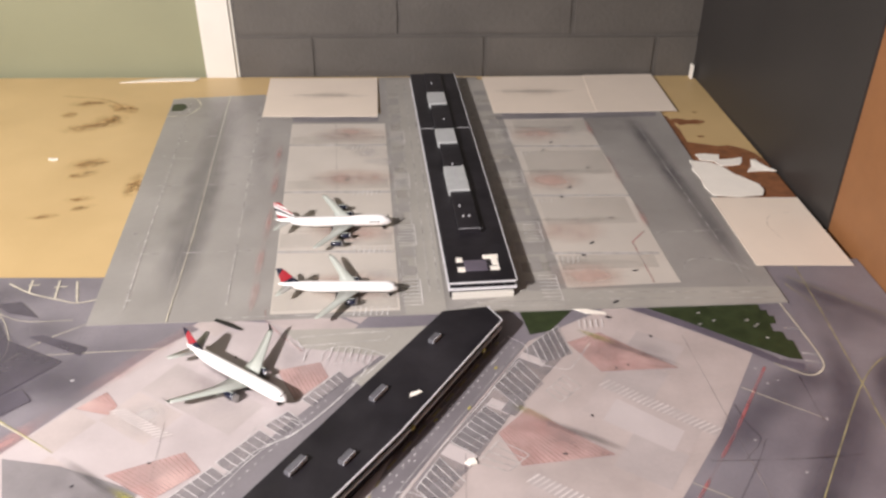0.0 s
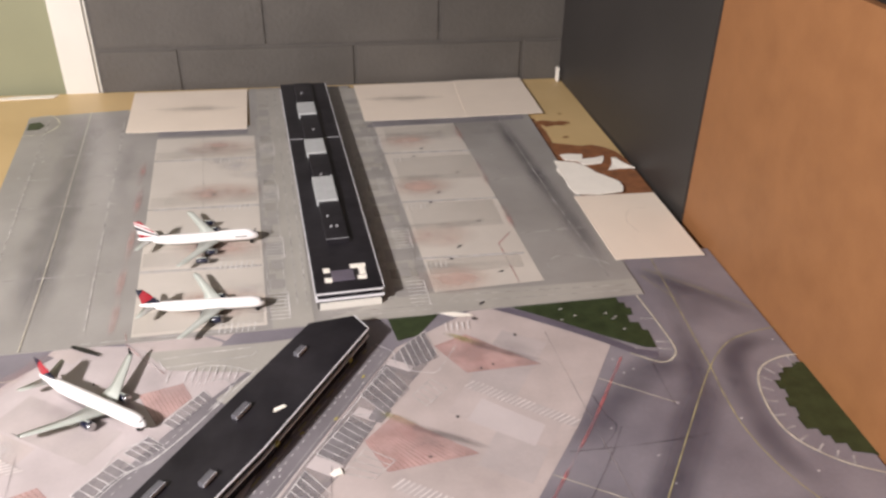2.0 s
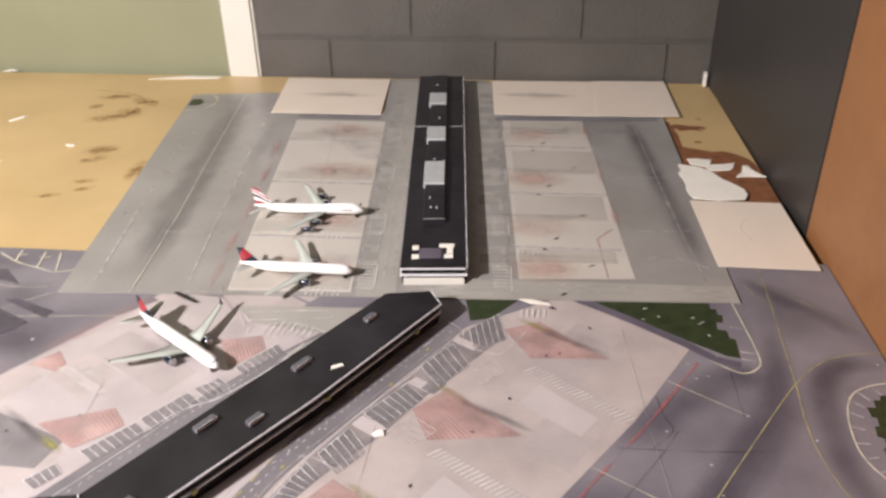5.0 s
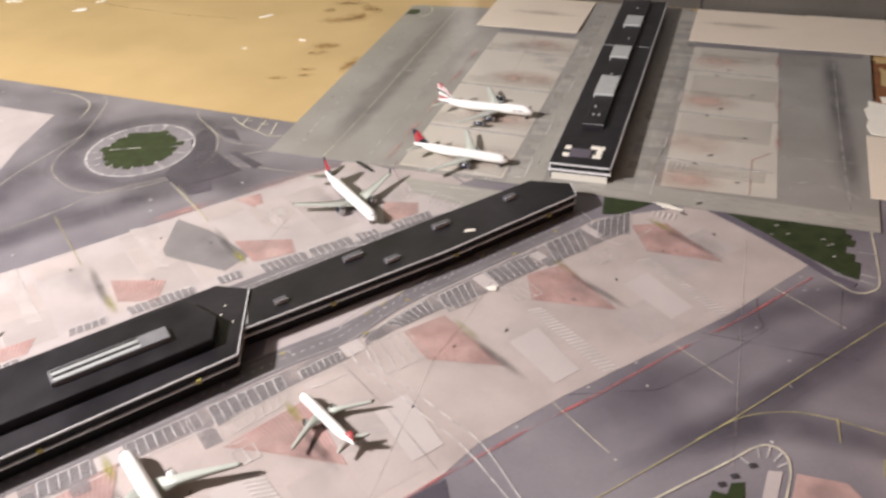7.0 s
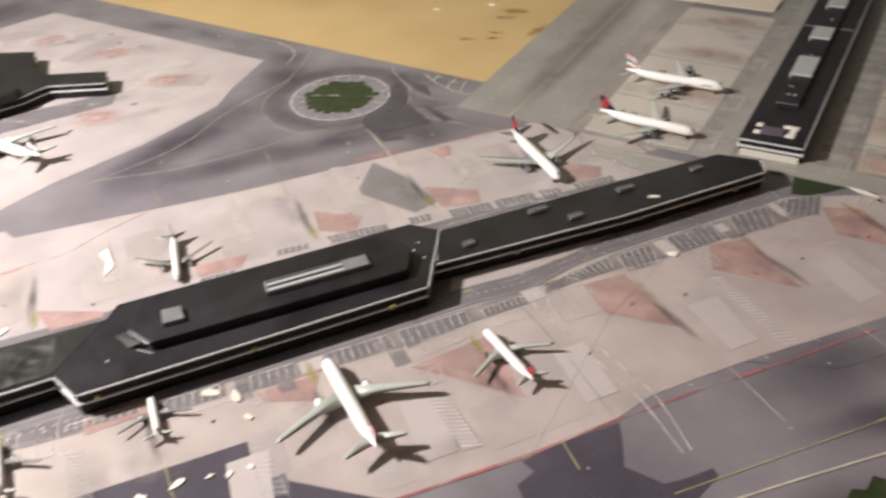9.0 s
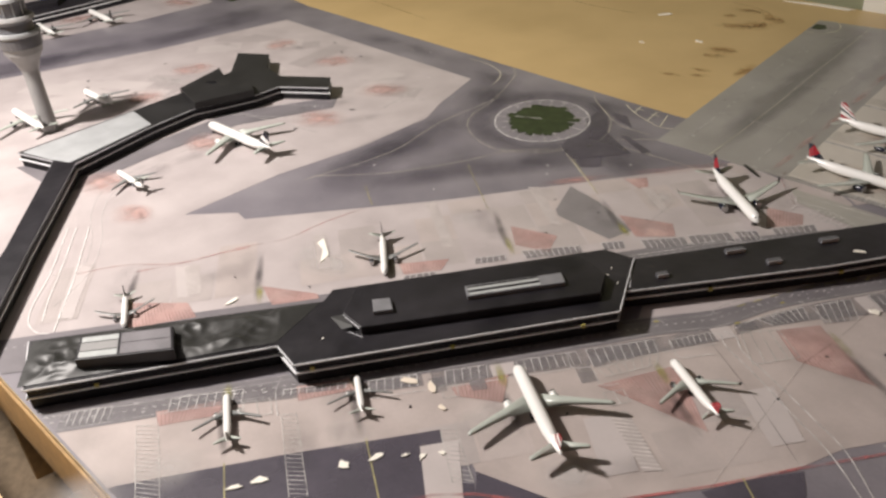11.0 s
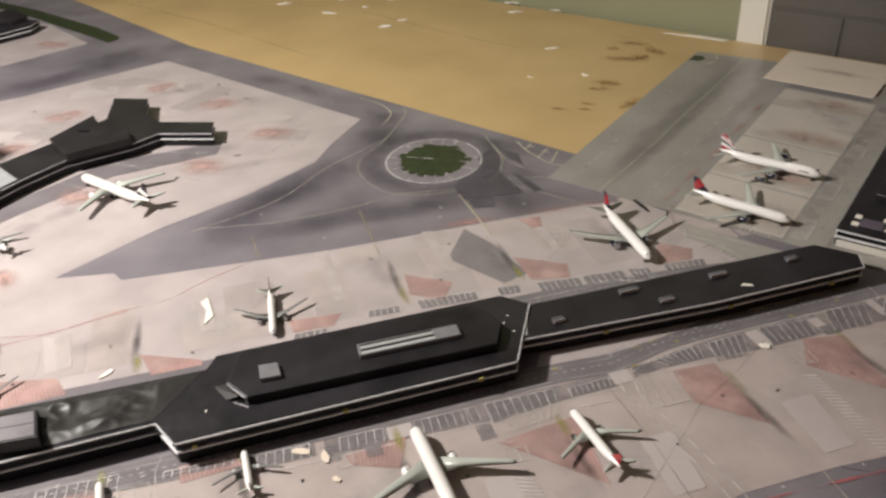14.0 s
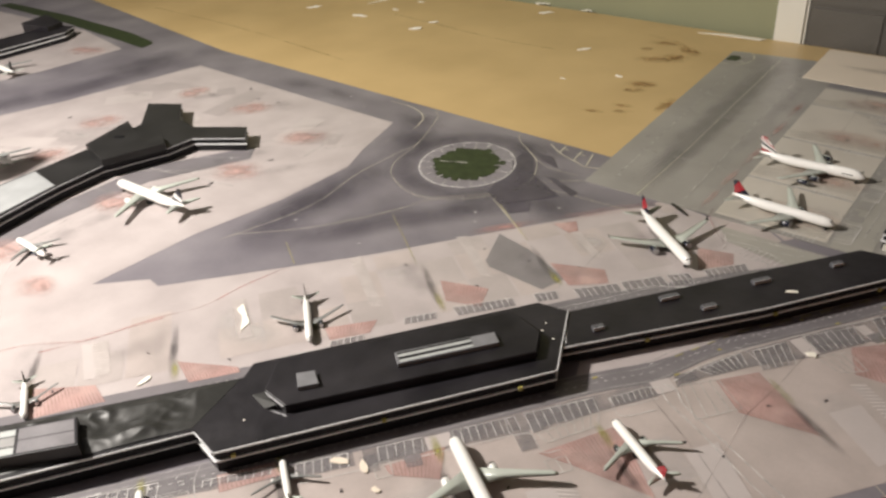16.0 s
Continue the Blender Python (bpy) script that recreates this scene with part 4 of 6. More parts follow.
ink("speck_print", flat(lights, Z1 + 0.0004), "white", near, "small pale taxiway light dot")

# red boundary and yellow taxi lines
ink("boundary_line", ribbon([[TT(0.612, -0.256), TT(0.485, -0.256), TT(0.374, -0.250), TT(0.276, -0.248), TT(0.193, -0.243), TT(0.094, -0.241), TT(0.003, -0.243), TT(-0.134, -0.237), TT(-0.215, -0.203), TT(-0.256, -0.195), TT(-0.332, -0.199)]], 0.0036, Z3), "red", near, "red boundary line")
ink("boundary_line", ribbon([smooth([TT(-0.60, 0.292), TT(-0.529, 0.300), TT(-0.453, 0.319), TT(-0.390, 0.326), TT(-0.333, 0.359), TT(-0.268, 0.387)])], 0.0024, Z3), "rose_line", near, "faded red boundary line")
smears("boundary_line", [((-0.245, 0.885), 0.075, 0.016, 60), ((-0.160, 1.025), 0.10, 0.017, 58)], "soft_rose", near, "broad faded red band", Z1 + 0.0003)
taxi = [smooth([(0.40, 0.565), (0.466, 0.674), (0.535, 0.791), (0.610, 0.928), (0.671, 1.036), (0.709, 1.084), (0.745, 1.105), (0.787, 1.117)]), smooth([(0.670, 1.287), (0.672, 1.224), (0.673, 1.132), (0.674, 1.041), (0.673, 0.981), (0.678, 0.927), (0.697, 0.867), (0.73, 0.815), (0.79, 0.76)]),
        smooth([(0.51, 0.75), (0.541, 0.796), (0.576, 0.821), (0.610, 0.830), (0.661, 0.830), (0.698, 0.828), (0.80, 0.80)])]
ink("taxi_line", ribbon(taxi, 0.0014, Z3), "yellow", near, "thin yellow taxi line")
ink("taxi_line", ribbon([smooth([(0.650, 1.262), (0.686, 1.231), (0.724, 1.201), (0.774, 1.158)]), smooth([(0.644, 1.242), (0.675, 1.185)])], 0.0010, Z3), "yellow", near, "fine yellow taxi line")
ink("taxi_line", ribbon([[TT(0.234, -0.230), TT(0.232, -0.311)], [TT(0.394, -0.239), TT(0.395, -0.316)], [TT(0.561, -0.242), TT(0.558, -0.332)]], 0.0011, Z3), "cream", near, "fine cream lead-in line")
ink("taxi_line", ribbon([[TT(s, 0.49), TT(s, 0.33)] for s in (0.088, -0.085)] + [[TT(-0.261, 0.463), TT(-0.256, 0.393)]], 0.0012, Z3), "yellow", near, "straight yellow lead-in line")
ink("taxi_line", ribbon([[TT(-0.311, -0.107), TT(-0.305, -0.206)], [TT(0.035, -0.240), TT(0.032, -0.278)], [TT(-0.456, -0.107), TT(-0.452, -0.170)], [TT(-0.139, -0.236), TT(-0.135, -0.252)], [(0.623, 0.833), (0.629, 0.802)], [(0.666, 0.797), (0.667, 0.776)]], 0.0016, Z3), "yellow", near, "straight yellow lead-in line")

# the oval island and the smaller islands
RC = (-0.459, 1.007)
ring = frame2(RC, -48)
el = lambda rx, ry, n=44: [ring(rx * math.cos(2 * math.pi * i / n), ry * math.sin(2 * math.pi * i / n)) for i in range(n)]
worn([el(0.118, 0.112) + el(0.118, 0.112)[:1]], 0.05, Z1 + 0.0001, "soft_track", near, "soft dark taxiway round the island")
ink("taxiway_print", flat([el(0.096, 0.087)], Z2), "asphalt", near, "grey island kerb")
ink("island_line", ribbon([el(0.096, 0.087)], 0.0030, Z3, closed=True), "white", near, "white island outline")
RIM = 20
gn = random.Random(4)
lobes = []
for i in range(RIM):
    deep, full, shift = gn.choice((0.54, 0.64, 0.70, 0.73)), gn.choice((0.72, 0.76, 0.81)), gn.uniform(-0.12, 0.12)
    for u, k in ((-0.07, deep), (0.08, deep + 0.02), (0.13, full * 0.97), (0.42, full * gn.uniform(0.93, 1.0)), (0.64, full), (0.86, full * 0.96)):
        w = 2 * math.pi * (i + u + shift) / RIM + 0.15
        lobes.append(ring(0.096 * k * math.cos(w), 0.087 * k * math.sin(w)))
ink("grass_print", flat([lobes], Z3), "grass", near, "dark green island grass with notched rim")
ticks = []
for i in range(RIM):
    a = 2 * math.pi * i / RIM + 0.15
    k = 0.66 if i % 2 else 0.80
    ticks.append([ring(0.096 * math.cos(a), 0.087 * math.sin(a)), ring(0.096 * k * math.cos(a), 0.087 * k * math.sin(a))])
ink("island_line", ribbon(ticks + [[(-0.507, 0.984), (-0.463, 1.010)]], 0.0030, Z4), "white_faint", near, "pale tick round the island")
ink("taxi_line", ribbon([smooth([(-0.704, 1.154), (-0.666, 1.123), (-0.600, 1.011), (-0.570, 0.930), (-0.529, 0.887), (-0.461, 0.864), (-0.403, 0.874), (-0.346, 0.931), (-0.324, 1.015), (-0.351, 1.073), (-0.390, 1.109), (-0.451, 1.141), (-0.482, 1.171)]),
                         smooth([(-0.600, 1.011), (-0.585, 0.86), (-0.545, 0.72), (-0.56, 0.56)]), smooth([(-0.56, 0.58), (-0.48, 0.68), (-0.427, 0.793), (-0.403, 0.874), (-0.342, 0.951), (-0.304, 1.035), (-0.255, 1.087)]), smooth([(-0.451, 1.141), (-0.374, 1.100), (-0.331, 1.087), (-0.275, 1.094)]),
                         [(-0.285, 1.022), (-0.227, 1.032), (-0.138, 1.046)]], 0.0011, Z3), "cream", near, "pale cream taxi line")
ink("taxi_line", ribbon([[(-0.327, 0.938), (-0.206, 0.879)]], 0.0018, Z3), "cream", near, "cream lead-in line")
ink("island_line", ribbon([smooth([(-0.399, 1.168), (-0.357, 1.147), (-0.314, 1.136), (-0.285, 1.131), (-0.250, 1.150)], 6), smooth([(-0.822, 1.130), (-0.767, 1.135), (-0.715, 1.123), (-0.684, 1.099), (-0.662, 1.058)], 6), [(-0.362, 1.149), (-0.371, 1.178)], [(-0.321, 1.138), (-0.334, 1.180)], [(-0.288, 1.132), (-0.310, 1.180)], [(-0.371, 1.166), (-0.356, 1.168)], [(-0.334, 1.164), (-0.318, 1.167)]], 0.0026, Z3), "cream", near, "cream bay outline")
ink("taxiway_print", flat([[(-0.303, 0.934), (-0.274, 0.965), (-0.253, 0.946), (-0.274, 0.919)], [(-0.314, 1.056), (-0.299, 1.062), (-0.232, 1.042), (-0.235, 1.026)], [(-0.393, 1.120), (-0.361, 1.128), (-0.320, 1.095), (-0.363, 1.102)], [(-0.405, 1.070), (-0.414, 1.112), (-0.384, 1.102), (-0.335, 1.048), (-0.250, 1.014), (-0.306, 0.930), (-0.352, 0.950), (-0.368, 0.985), (-0.372, 1.03)]], Z2 + 0.0003), "asphalt_deep", near, "dark purple taxiway shading")
ink("grass_print", flat([[(0.450, 1.172), (0.595, 1.192), (0.596, 1.178), (0.603, 1.178), (0.603, 1.166), (0.609, 1.166), (0.608, 1.150), (0.600, 1.149), (0.600, 1.134), (0.611, 1.133), (0.612, 1.118), (0.619, 1.116), (0.620, 1.080), (0.606, 1.081), (0.563, 1.104), (0.506, 1.140)]], Z2), "grass", near, "dark green triangular grass")
ink("taxiway_print", ribbon([[(0.412, 1.182), (0.440, 1.168), (0.506, 1.133), (0.563, 1.095), (0.592, 1.073), (0.618, 1.066)]], 0.012, Z2), "asphalt_dark", near, "dark border of the grass")
ink("island_line", ribbon([smooth([(0.624, 1.197), (0.634, 1.139), (0.642, 1.080), (0.634, 1.059), (0.620, 1.051), (0.606, 1.056), (0.584, 1.070)], 6)], 0.0024, Z3), "cream", near, "cream grass outline")
ink("island_line", ribbon([[(0.641, 1.09), (0.622, 1.092)], [(0.638, 1.075), (0.622, 1.078)], [(0.636, 1.14), (0.615, 1.141)]], 0.003, Z3), "white_faint", near, "pale ticks beside the grass")
ink("grass_print", flat([[(0.788, 1.046), (0.776, 1.045), (0.774, 1.037), (0.760, 1.036), (0.758, 1.027), (0.751, 1.026), (0.750, 1.014), (0.741, 1.013), (0.742, 0.998), (0.747, 0.997), (0.746, 0.984), (0.741, 0.983), (0.740, 0.968), (0.746, 0.966), (0.745, 0.952), (0.741, 0.951), (0.744, 0.932), (0.756, 0.932), (0.757, 0.921), (0.765, 0.921), (0.765, 0.909), (0.777, 0.909), (0.778, 0.897), (0.797, 0.893), (0.810, 0.886), (0.806, 0.97), (0.796, 1.045)], [(0.490, 0.600), (0.505, 0.636), (0.516, 0.638), (0.516, 0.658), (0.526, 0.664), (0.526, 0.683), (0.536, 0.685), (0.537, 0.698), (0.549, 0.699), (0.550, 0.713), (0.560, 0.719), (0.566, 0.690), (0.572, 0.600)]], Z2), "grass", near, "dark green island grass")
edge_r = smooth([(0.795, 1.061), (0.764, 1.055), (0.736, 1.038), (0.722, 1.013), (0.716, 0.979), (0.717, 0.942), (0.728, 0.914), (0.749, 0.892), (0.771, 0.877), (0.803, 0.864)], 6)
edge_s = smooth([(0.440, 0.585), (0.471, 0.632), (0.496, 0.669), (0.520, 0.704), (0.543, 0.737), (0.560, 0.763), (0.573, 0.772), (0.586, 0.767), (0.593, 0.752), (0.595, 0.721), (0.594, 0.60)], 6)
ink("slab_print", flat([[(0.576, 0.741), (0.588, 0.745), (0.589, 0.60), (0.575, 0.60), (0.577, 0.695)]], Z2), "concrete", near, "pale paved strip beside the grass")
ink("apron_print", flat([[(0.599, 0.748), (0.640, 0.755), (0.70, 0.70), (0.70, 0.60), (0.600, 0.60)]], Z2), "pink", near, "faded red ground beyond the island")
ink("speck_print", flat([rect(frame2(q, 40), -0.0035, -0.0026, 0.0035, 0.0026) for q in ((0.563, 0.741), (0.551, 0.722), (0.543, 0.708))], Z3), "speck", near, "small dark tile mark")
ink("island_line", ribbon([edge_r, edge_s], 0.0022, Z3), "cream", near, "cream island outline")
ink("island_line", ribbon([[edge_r[i], (Vector(edge_r[i]).lerp(Vector((0.80, 0.96)), 0.17))] for i in range(4, 52, 4)] + [[edge_s[i], (Vector(edge_s[i]).lerp(Vector((0.572, 0.735)), 0.45))] for i in range(26, 48, 5)], 0.0022, Z3), "white_faint", near, "pale tick round the island")
ink("grass_print", flat([[(-1.722, 0.970), (-1.735, 1.008), (-1.76, 1.018), (-1.908, 1.022), (-2.3, 0.990), (-2.7, 0.93), (-2.7, 0.89), (-2.215, 0.944)]], Z2), "grass", near, "long green grass strip")
ink("grass_print", flat([[(0.285, 1.16), (0.36, 1.17), (0.325, 1.115), (0.30, 1.105)]], Z2), "grass", near, "small green grass patch")
ink("speck_print", flat([blob(q, 0.0030, 0.0016, 20, 0.4, 7, 300 + k) for k, q in enumerate(((0.515, 1.166), (0.531, 1.150), (0.512, 1.141), (0.573, 1.154), (0.584, 1.146), (0.589, 1.119), (0.580, 1.142)))], Z3), "white_faint", near, "small pale mark on the grass")
# sheet joints
ink("seam_line", ribbon([[TT(0.31, -0.03), TT(0.235, -0.075), TT(0.174, -0.105)], [TT(0.094, -0.045), TT(0.098, -0.14), TT(0.094, -0.236)], [TT(0.181, 0.268), TT(0.115, 0.215)]], 0.0012, Z4), "crack", near, "thin dark sheet joint")
ink("seam_line", ribbon([[TT(0.174, -0.105), TT(0.0, -0.245)], [(0.486, 1.117), (0.514, 0.940), (0.537, 0.800), (0.548, 0.728)]], 0.0008, Z4), "seam_pale", near, "pale glued sheet joint")
ink("seam_line", ribbon([smooth([(0.382, 0.757), (0.444, 0.792), (0.467, 0.811), (0.521, 0.902), (0.542, 0.944)]), smooth([(0.521, 0.995), (0.528, 0.965), (0.536, 0.942), (0.515, 0.913)]), [(0.606, 1.048), (0.611, 0.976)], smooth([(0.479, 0.908), (0.531, 0.913), (0.588, 0.920), (0.636, 0.929)])], 0.0015, Z4), "crack", near, "dark crease in the print")
for n, (s, t, a, b, g) in enumerate(((-0.336, -0.137, 0.008, 0.0055, 40), (-0.303, -0.135, 0.011, 0.0045, 80), (-0.274, -0.139, 0.005, 0.0025, 70), (-0.257, -0.145, 0.007, 0.004, 100), (-0.237, -0.144, 0.004, 0.003, 20), (-0.420, -0.139, 0.011, 0.005, 75), (-0.444, -0.142, 0.010, 0.0035, 70))):
    scrap("paper_scrap", "small torn white paper scrap on dark printed mat", blob(TT(s, t), a * 0.75, b * 0.75, g, 0.6, 9, 60 + n), 0.0013, 0.0008)
scrap("paper_scrap", "torn cream paper scrap on printed mat", blob(TT(-0.255, -0.029), 0.011, 0.0042, 40, 0.35, 9, 80), 0.0013, 0.0008, "paper")
scrap("paper_scrap", "thin torn cream paper scrap on printed mat", blob(TT(-0.232, -0.045), 0.010, 0.004, -20, 0.35, 9, 81), 0.0013, 0.0008, "paper")
scrap("paper_scrap", "small torn cream paper scrap beside a white model jet", blob(TT(-0.226, -0.080), 0.006, 0.0028, 10, 0.35, 9, 85), 0.0013, 0.0008, "paper")
scrap("paper_scrap", "white paper scrap lying on printed mat", blob((0.238, 0.890), 0.0058, 0.0042, 20, 0.5, 6, 82), 0.0013, 0.0015)
scrap("paper_scrap", "long white paper scrap beside the green grass print", [(0.350, 1.163), (0.356, 1.167), (0.394, 1.157), (0.398, 1.153), (0.372, 1.152)], 0.0018, 0.0006)
scrap("paper_scrap", "bright white paper scrap on pale printed apron", blob(TT(-0.462, 0.182), 0.009, 0.004, 100, 0.3, 8, 84), 0.0013, 0.0008)
scrap("paper_scrap", "white paper scrap on a hatched strip", [TT(-0.345, 0.30), TT(-0.335, 0.31), TT(-0.330, 0.262), TT(-0.343, 0.245), TT(-0.338, 0.28)], 0.0013, 0.0008)

# ---- the far mat and the cards that lengthen it
far = thing("airport_mat_extension", "matt grey printed airport mat extension lying over the other mat", "mat")
part("sheet", prism([FAR(0, 0), FAR(1, 0), FAR(1.0, 0.83), FAR(0.655, 0.86), FAR(0.645, 1.09), FAR(0.43, 1.10), FAR(0.43, 0.84), FAR(0.21, 0.86), FAR(0.19, 0.985), FAR(0, 0.965)], 0.0008, ZF), "grey", far)
F1, F2, F3 = ZF + 0.0003, ZF + 0.0006, ZF + 0.0009
ink("apron_print", flat([[FAR(0.253, 0.785), FAR(0.437, 0.776), FAR(0.439, 0.012), FAR(0.254, 0.012)], [FAR(0.674, 0.795), FAR(0.835, 0.789), FAR(0.860, 0.066), FAR(0.687, 0.060)]], F1), "stand", far, "pale grey concrete apron print")
ink("road_print", flat([[FAR(0.446, 1.08), FAR(0.505, 1.08), FAR(0.505, 0.0), FAR(0.446, 0.0)], [FAR(0.60, 1.07), FAR(0.66, 1.07), FAR(0.672, 0.0), FAR(0.61, 0.0)], [FAR(0.63, 0.060), FAR(1.0, 0.046), FAR(1.0, 0.0), FAR(0.5, 0.0)]], F1), "grey_lite", far, "lighter grey service road print")
ink("taxiway_print", flat([[FAR(0.253, 0.835), FAR(0.424, 0.827), FAR(0.424, 0.790), FAR(0.254, 0.798)], [FAR(0.66, 0.845), FAR(0.99, 0.83), FAR(0.985, 0.79), FAR(0.835, 0.786), FAR(0.66, 0.788)]], F1), "bay", far, "dark grey strip")
worn([smooth([FAR(0.11, 1.0), FAR(0.112, 0.6), FAR(0.11, 0.3), FAR(0.105, 0.0)])], 0.045, F1, "soft_track_grey", far, "soft dark taxiway wear")
worn([smooth([FAR(0.925, 0.80), FAR(0.945, 0.45), FAR(0.965, 0.06)])], 0.035, F1, "soft_track_grey", far, "soft dark taxiway wear")
sm, cb, bx, sp2 = [], [], [], []
for v, w in ((0.715, 0.69), (0.49, 0.455), (0.27, 0.245), (0.085, 0.095)):
    sm.append(smooth([FAR(0.28, v + 0.0), FAR(0.35, v - 0.004), FAR(0.42, v)], 6))
    sm.append(smooth([FAR(0.68, w + 0.045), FAR(0.72, w + 0.035), FAR(0.785, w + 0.04)], 6))
    for u in (0.444, 0.648):
        cb += [[FAR(u, v - 0.06 + 0.0105 * i), FAR(u + 0.028, v - 0.06 + 0.0105 * i)] for i in range(8)] + [[FAR(u + 0.028, v - 0.06), FAR(u + 0.028, v + 0.0135)]]
        bx.append(rect(FAR, u - 0.004, v + 0.03, u + 0.012, v + 0.075))
        bx.append(rect(FAR, u + 0.006, v + 0.09, u + 0.026, v + 0.12))
    cb += [[FAR(0.375 + 0.008 * i, v - 0.06), FAR(0.372 + 0.008 * i, v - 0.085)] for i in range(7)]
    cb += [[FAR(0.688 + 0.008 * i, v - 0.115), FAR(0.686 + 0.008 * i, v - 0.135)] for i in range(5)]
    sp2 += [blob(FAR(0.362, v - 0.012), 0.005, 0.002, 10, 0.3, 7, 1), blob(FAR(0.75, v - 0.07), 0.005, 0.002, 40, 0.3, 7, 2), blob(FAR(0.80, v + 0.02), 0.005, 0.002, 20, 0.3, 7, 3), blob(FAR(0.73, v - 0.11), 0.004, 0.003, 20, 0.3, 7, 4)]
smears("gate_print", [(FAR(0.372, v), 0.085, 0.042, 3) for v in (0.715, 0.49, 0.27, 0.085)] + [(FAR(0.724, v), 0.068, 0.042, 4) for v in (0.69, 0.455, 0.245, 0.095)], "rose_far", far, "faded red gate area", F2 + 0.0001)
lines_far, dim, pale = [], [], []
for u0, u1, k0 in ((0.447, 0.468, 0), (0.628, 0.672, 1)):
    for k in range(17):
        v = 0.055 + 0.056 * k
        q = rect(FAR, u0, v, u1, v + (0.030 if (k + k0) % 3 else 0.044))
        (dim if (k + k0) % 2 else pale).append(q)
        lines_far.append(q + q[:1])
    lines_far.append([FAR(u0 - 0.004, 0.05), FAR(u0 - 0.004, 1.0)])
ink("bay_print", flat(dim, F1 + 0.0002), "grey", far, "darker grey paved square")
ink("bay_print", flat(pale, F1 + 0.0002), "stand_dim", far, "paler grey paved square")
ink("bay_line", ribbon(lines_far, 0.0008, F2 + 0.0002), "outline", far, "thin pale square outline")
bands = [rect(FAR, 0.256, v0, 0.435, v1) for v0, v1 in ((0.02, 0.075), (0.215, 0.262), (0.44, 0.482), (0.665, 0.705))] + [rect(FAR, 0.690, v0, 0.84, v1) for v0, v1 in ((0.115, 0.16), (0.27, 0.375), (0.48, 0.60), (0.70, 0.78))]
ink("slab_print", flat(bands, F1 + 0.0001), "stand_dim", far, "dimmer concrete band")
ink("bay_print", flat(bx, F2), "grey", far, "small darker equipment boxes")
ink("bay_line", ribbon(cb, 0.0012, F3), "mark_white", far, "pale parking bay lines")
smears("smudge_print", [(((a[0] + b[0]) / 2, (a[1] + b[1]) / 2), 0.105, 0.0085, math.degrees(math.atan2(b[1] - a[1], b[0] - a[0]))) for a, b in ((q[0], q[-1]) for q in sm)], "soft_mid", far, "dark tyre smudge", F3)
smears("slab_print", [(FAR(sd.choice((sd.uniform(0.27, 0.43), sd.uniform(0.69, 0.84))), sd.uniform(0.05, 0.76)), sd.uniform(0.03, 0.06), sd.uniform(0.015, 0.035), sd.uniform(-10, 10)) for _ in range(7)], "soft_pale", far, "soft pale patch of concrete", F1 + 0.0001)
smears("taxiway_print", [(FAR(u, v), a, b, g) for u, v, a, b, g in ((0.085, 0.45, 0.022, 0.40, 10), (0.135, 0.45, 0.020, 0.40, 10), (0.11, 0.86, 0.06, 0.10, 10), (0.90, 0.75, 0.08, 0.06, 0), (0.205, 0.55, 0.02, 0.3, 10))], "soft_faint", far, "soft dark taxiway shading", F1 + 0.0002)
worn([smooth([FAR(0.925, 0.83), FAR(0.938, 0.6), FAR(0.952, 0.36), FAR(0.972, 0.10)])], 0.022, F1 + 0.00045, "soft_track_grey", far, "soft grey taxiway streak")
ink("speck_print", flat(sp2, F3 + 0.0002), "speck", far, "small dark specks")
divs = [[FAR(0.253, v), FAR(0.437, v - 0.008)] for v in (0.66, 0.43, 0.20)] + [[FAR(0.676, v), FAR(0.85, v - 0.01)] for v in (0.63, 0.39, 0.17)]
ink("stand_line", ribbon(divs, 0.0065, F1 + 0.0001), "white_faint", far, "grey strip between the stands")
fl = [[FAR(0.468, 0.06), FAR(0.468, 1.05)], [FAR(0.484, 0.06), FAR(0.484, 1.05)], [FAR(0.498, 0.06), FAR(0.498, 1.05)], [FAR(0.62, 0.05), FAR(0.612, 1.05)], [FAR(0.72, 0.046), FAR(1.0, 0.028)], [FAR(0.72, 0.026), FAR(1.0, 0.012)], [FAR(0.72, 0.046), FAR(0.70, 0.026), FAR(0.72, 0.026)],
      [FAR(0.03, 0.717), FAR(0.25, 0.719)], [FAR(0.03, 0.472), FAR(0.23, 0.469)], [FAR(0.849, 0.461), FAR(0.985, 0.468)], smooth([FAR(0.875, 0.10), FAR(0.883, 0.127), FAR(0.911, 0.140), FAR(0.949, 0.124), FAR(0.975, 0.10)], 6), smooth([FAR(0.933, 0.79), FAR(0.949, 0.32), FAR(0.962, 0.06)])]
fl += [[FAR(0.03, v), FAR(0.22, v + 0.002)] for v in (0.205, 0.60, 0.84)] + [[FAR(0.862, v), FAR(0.98, v + 0.004)] for v in (0.23, 0.70)] + [[FAR(u, 0.04), FAR(u - 0.004, 0.93)] for u in (0.045, 0.190)]
fl += [[FAR(0.53, 0.014), FAR(0.68, 0.012), FAR(0.685, 0.024), FAR(0.53, 0.026)], [FAR(0.19, 0.006), FAR(0.42, 0.006)]]
ink("road_line", ribbon(fl, 0.0012, F3), "outline", far, "faint pale road line")
ink("taxi_line", ribbon([smooth([FAR(0.117, 0.98), FAR(0.116, 0.6), FAR(0.116, 0.272), FAR(0.110, 0.0)])], 0.0014, F3), "cream", far, "thin pale taxi line")
ink("seam_line", ribbon([[FAR(0.34, 0.78), FAR(0.346, 0.33)]], 0.0009, F3), "crack", far, "thin dark sheet joint")
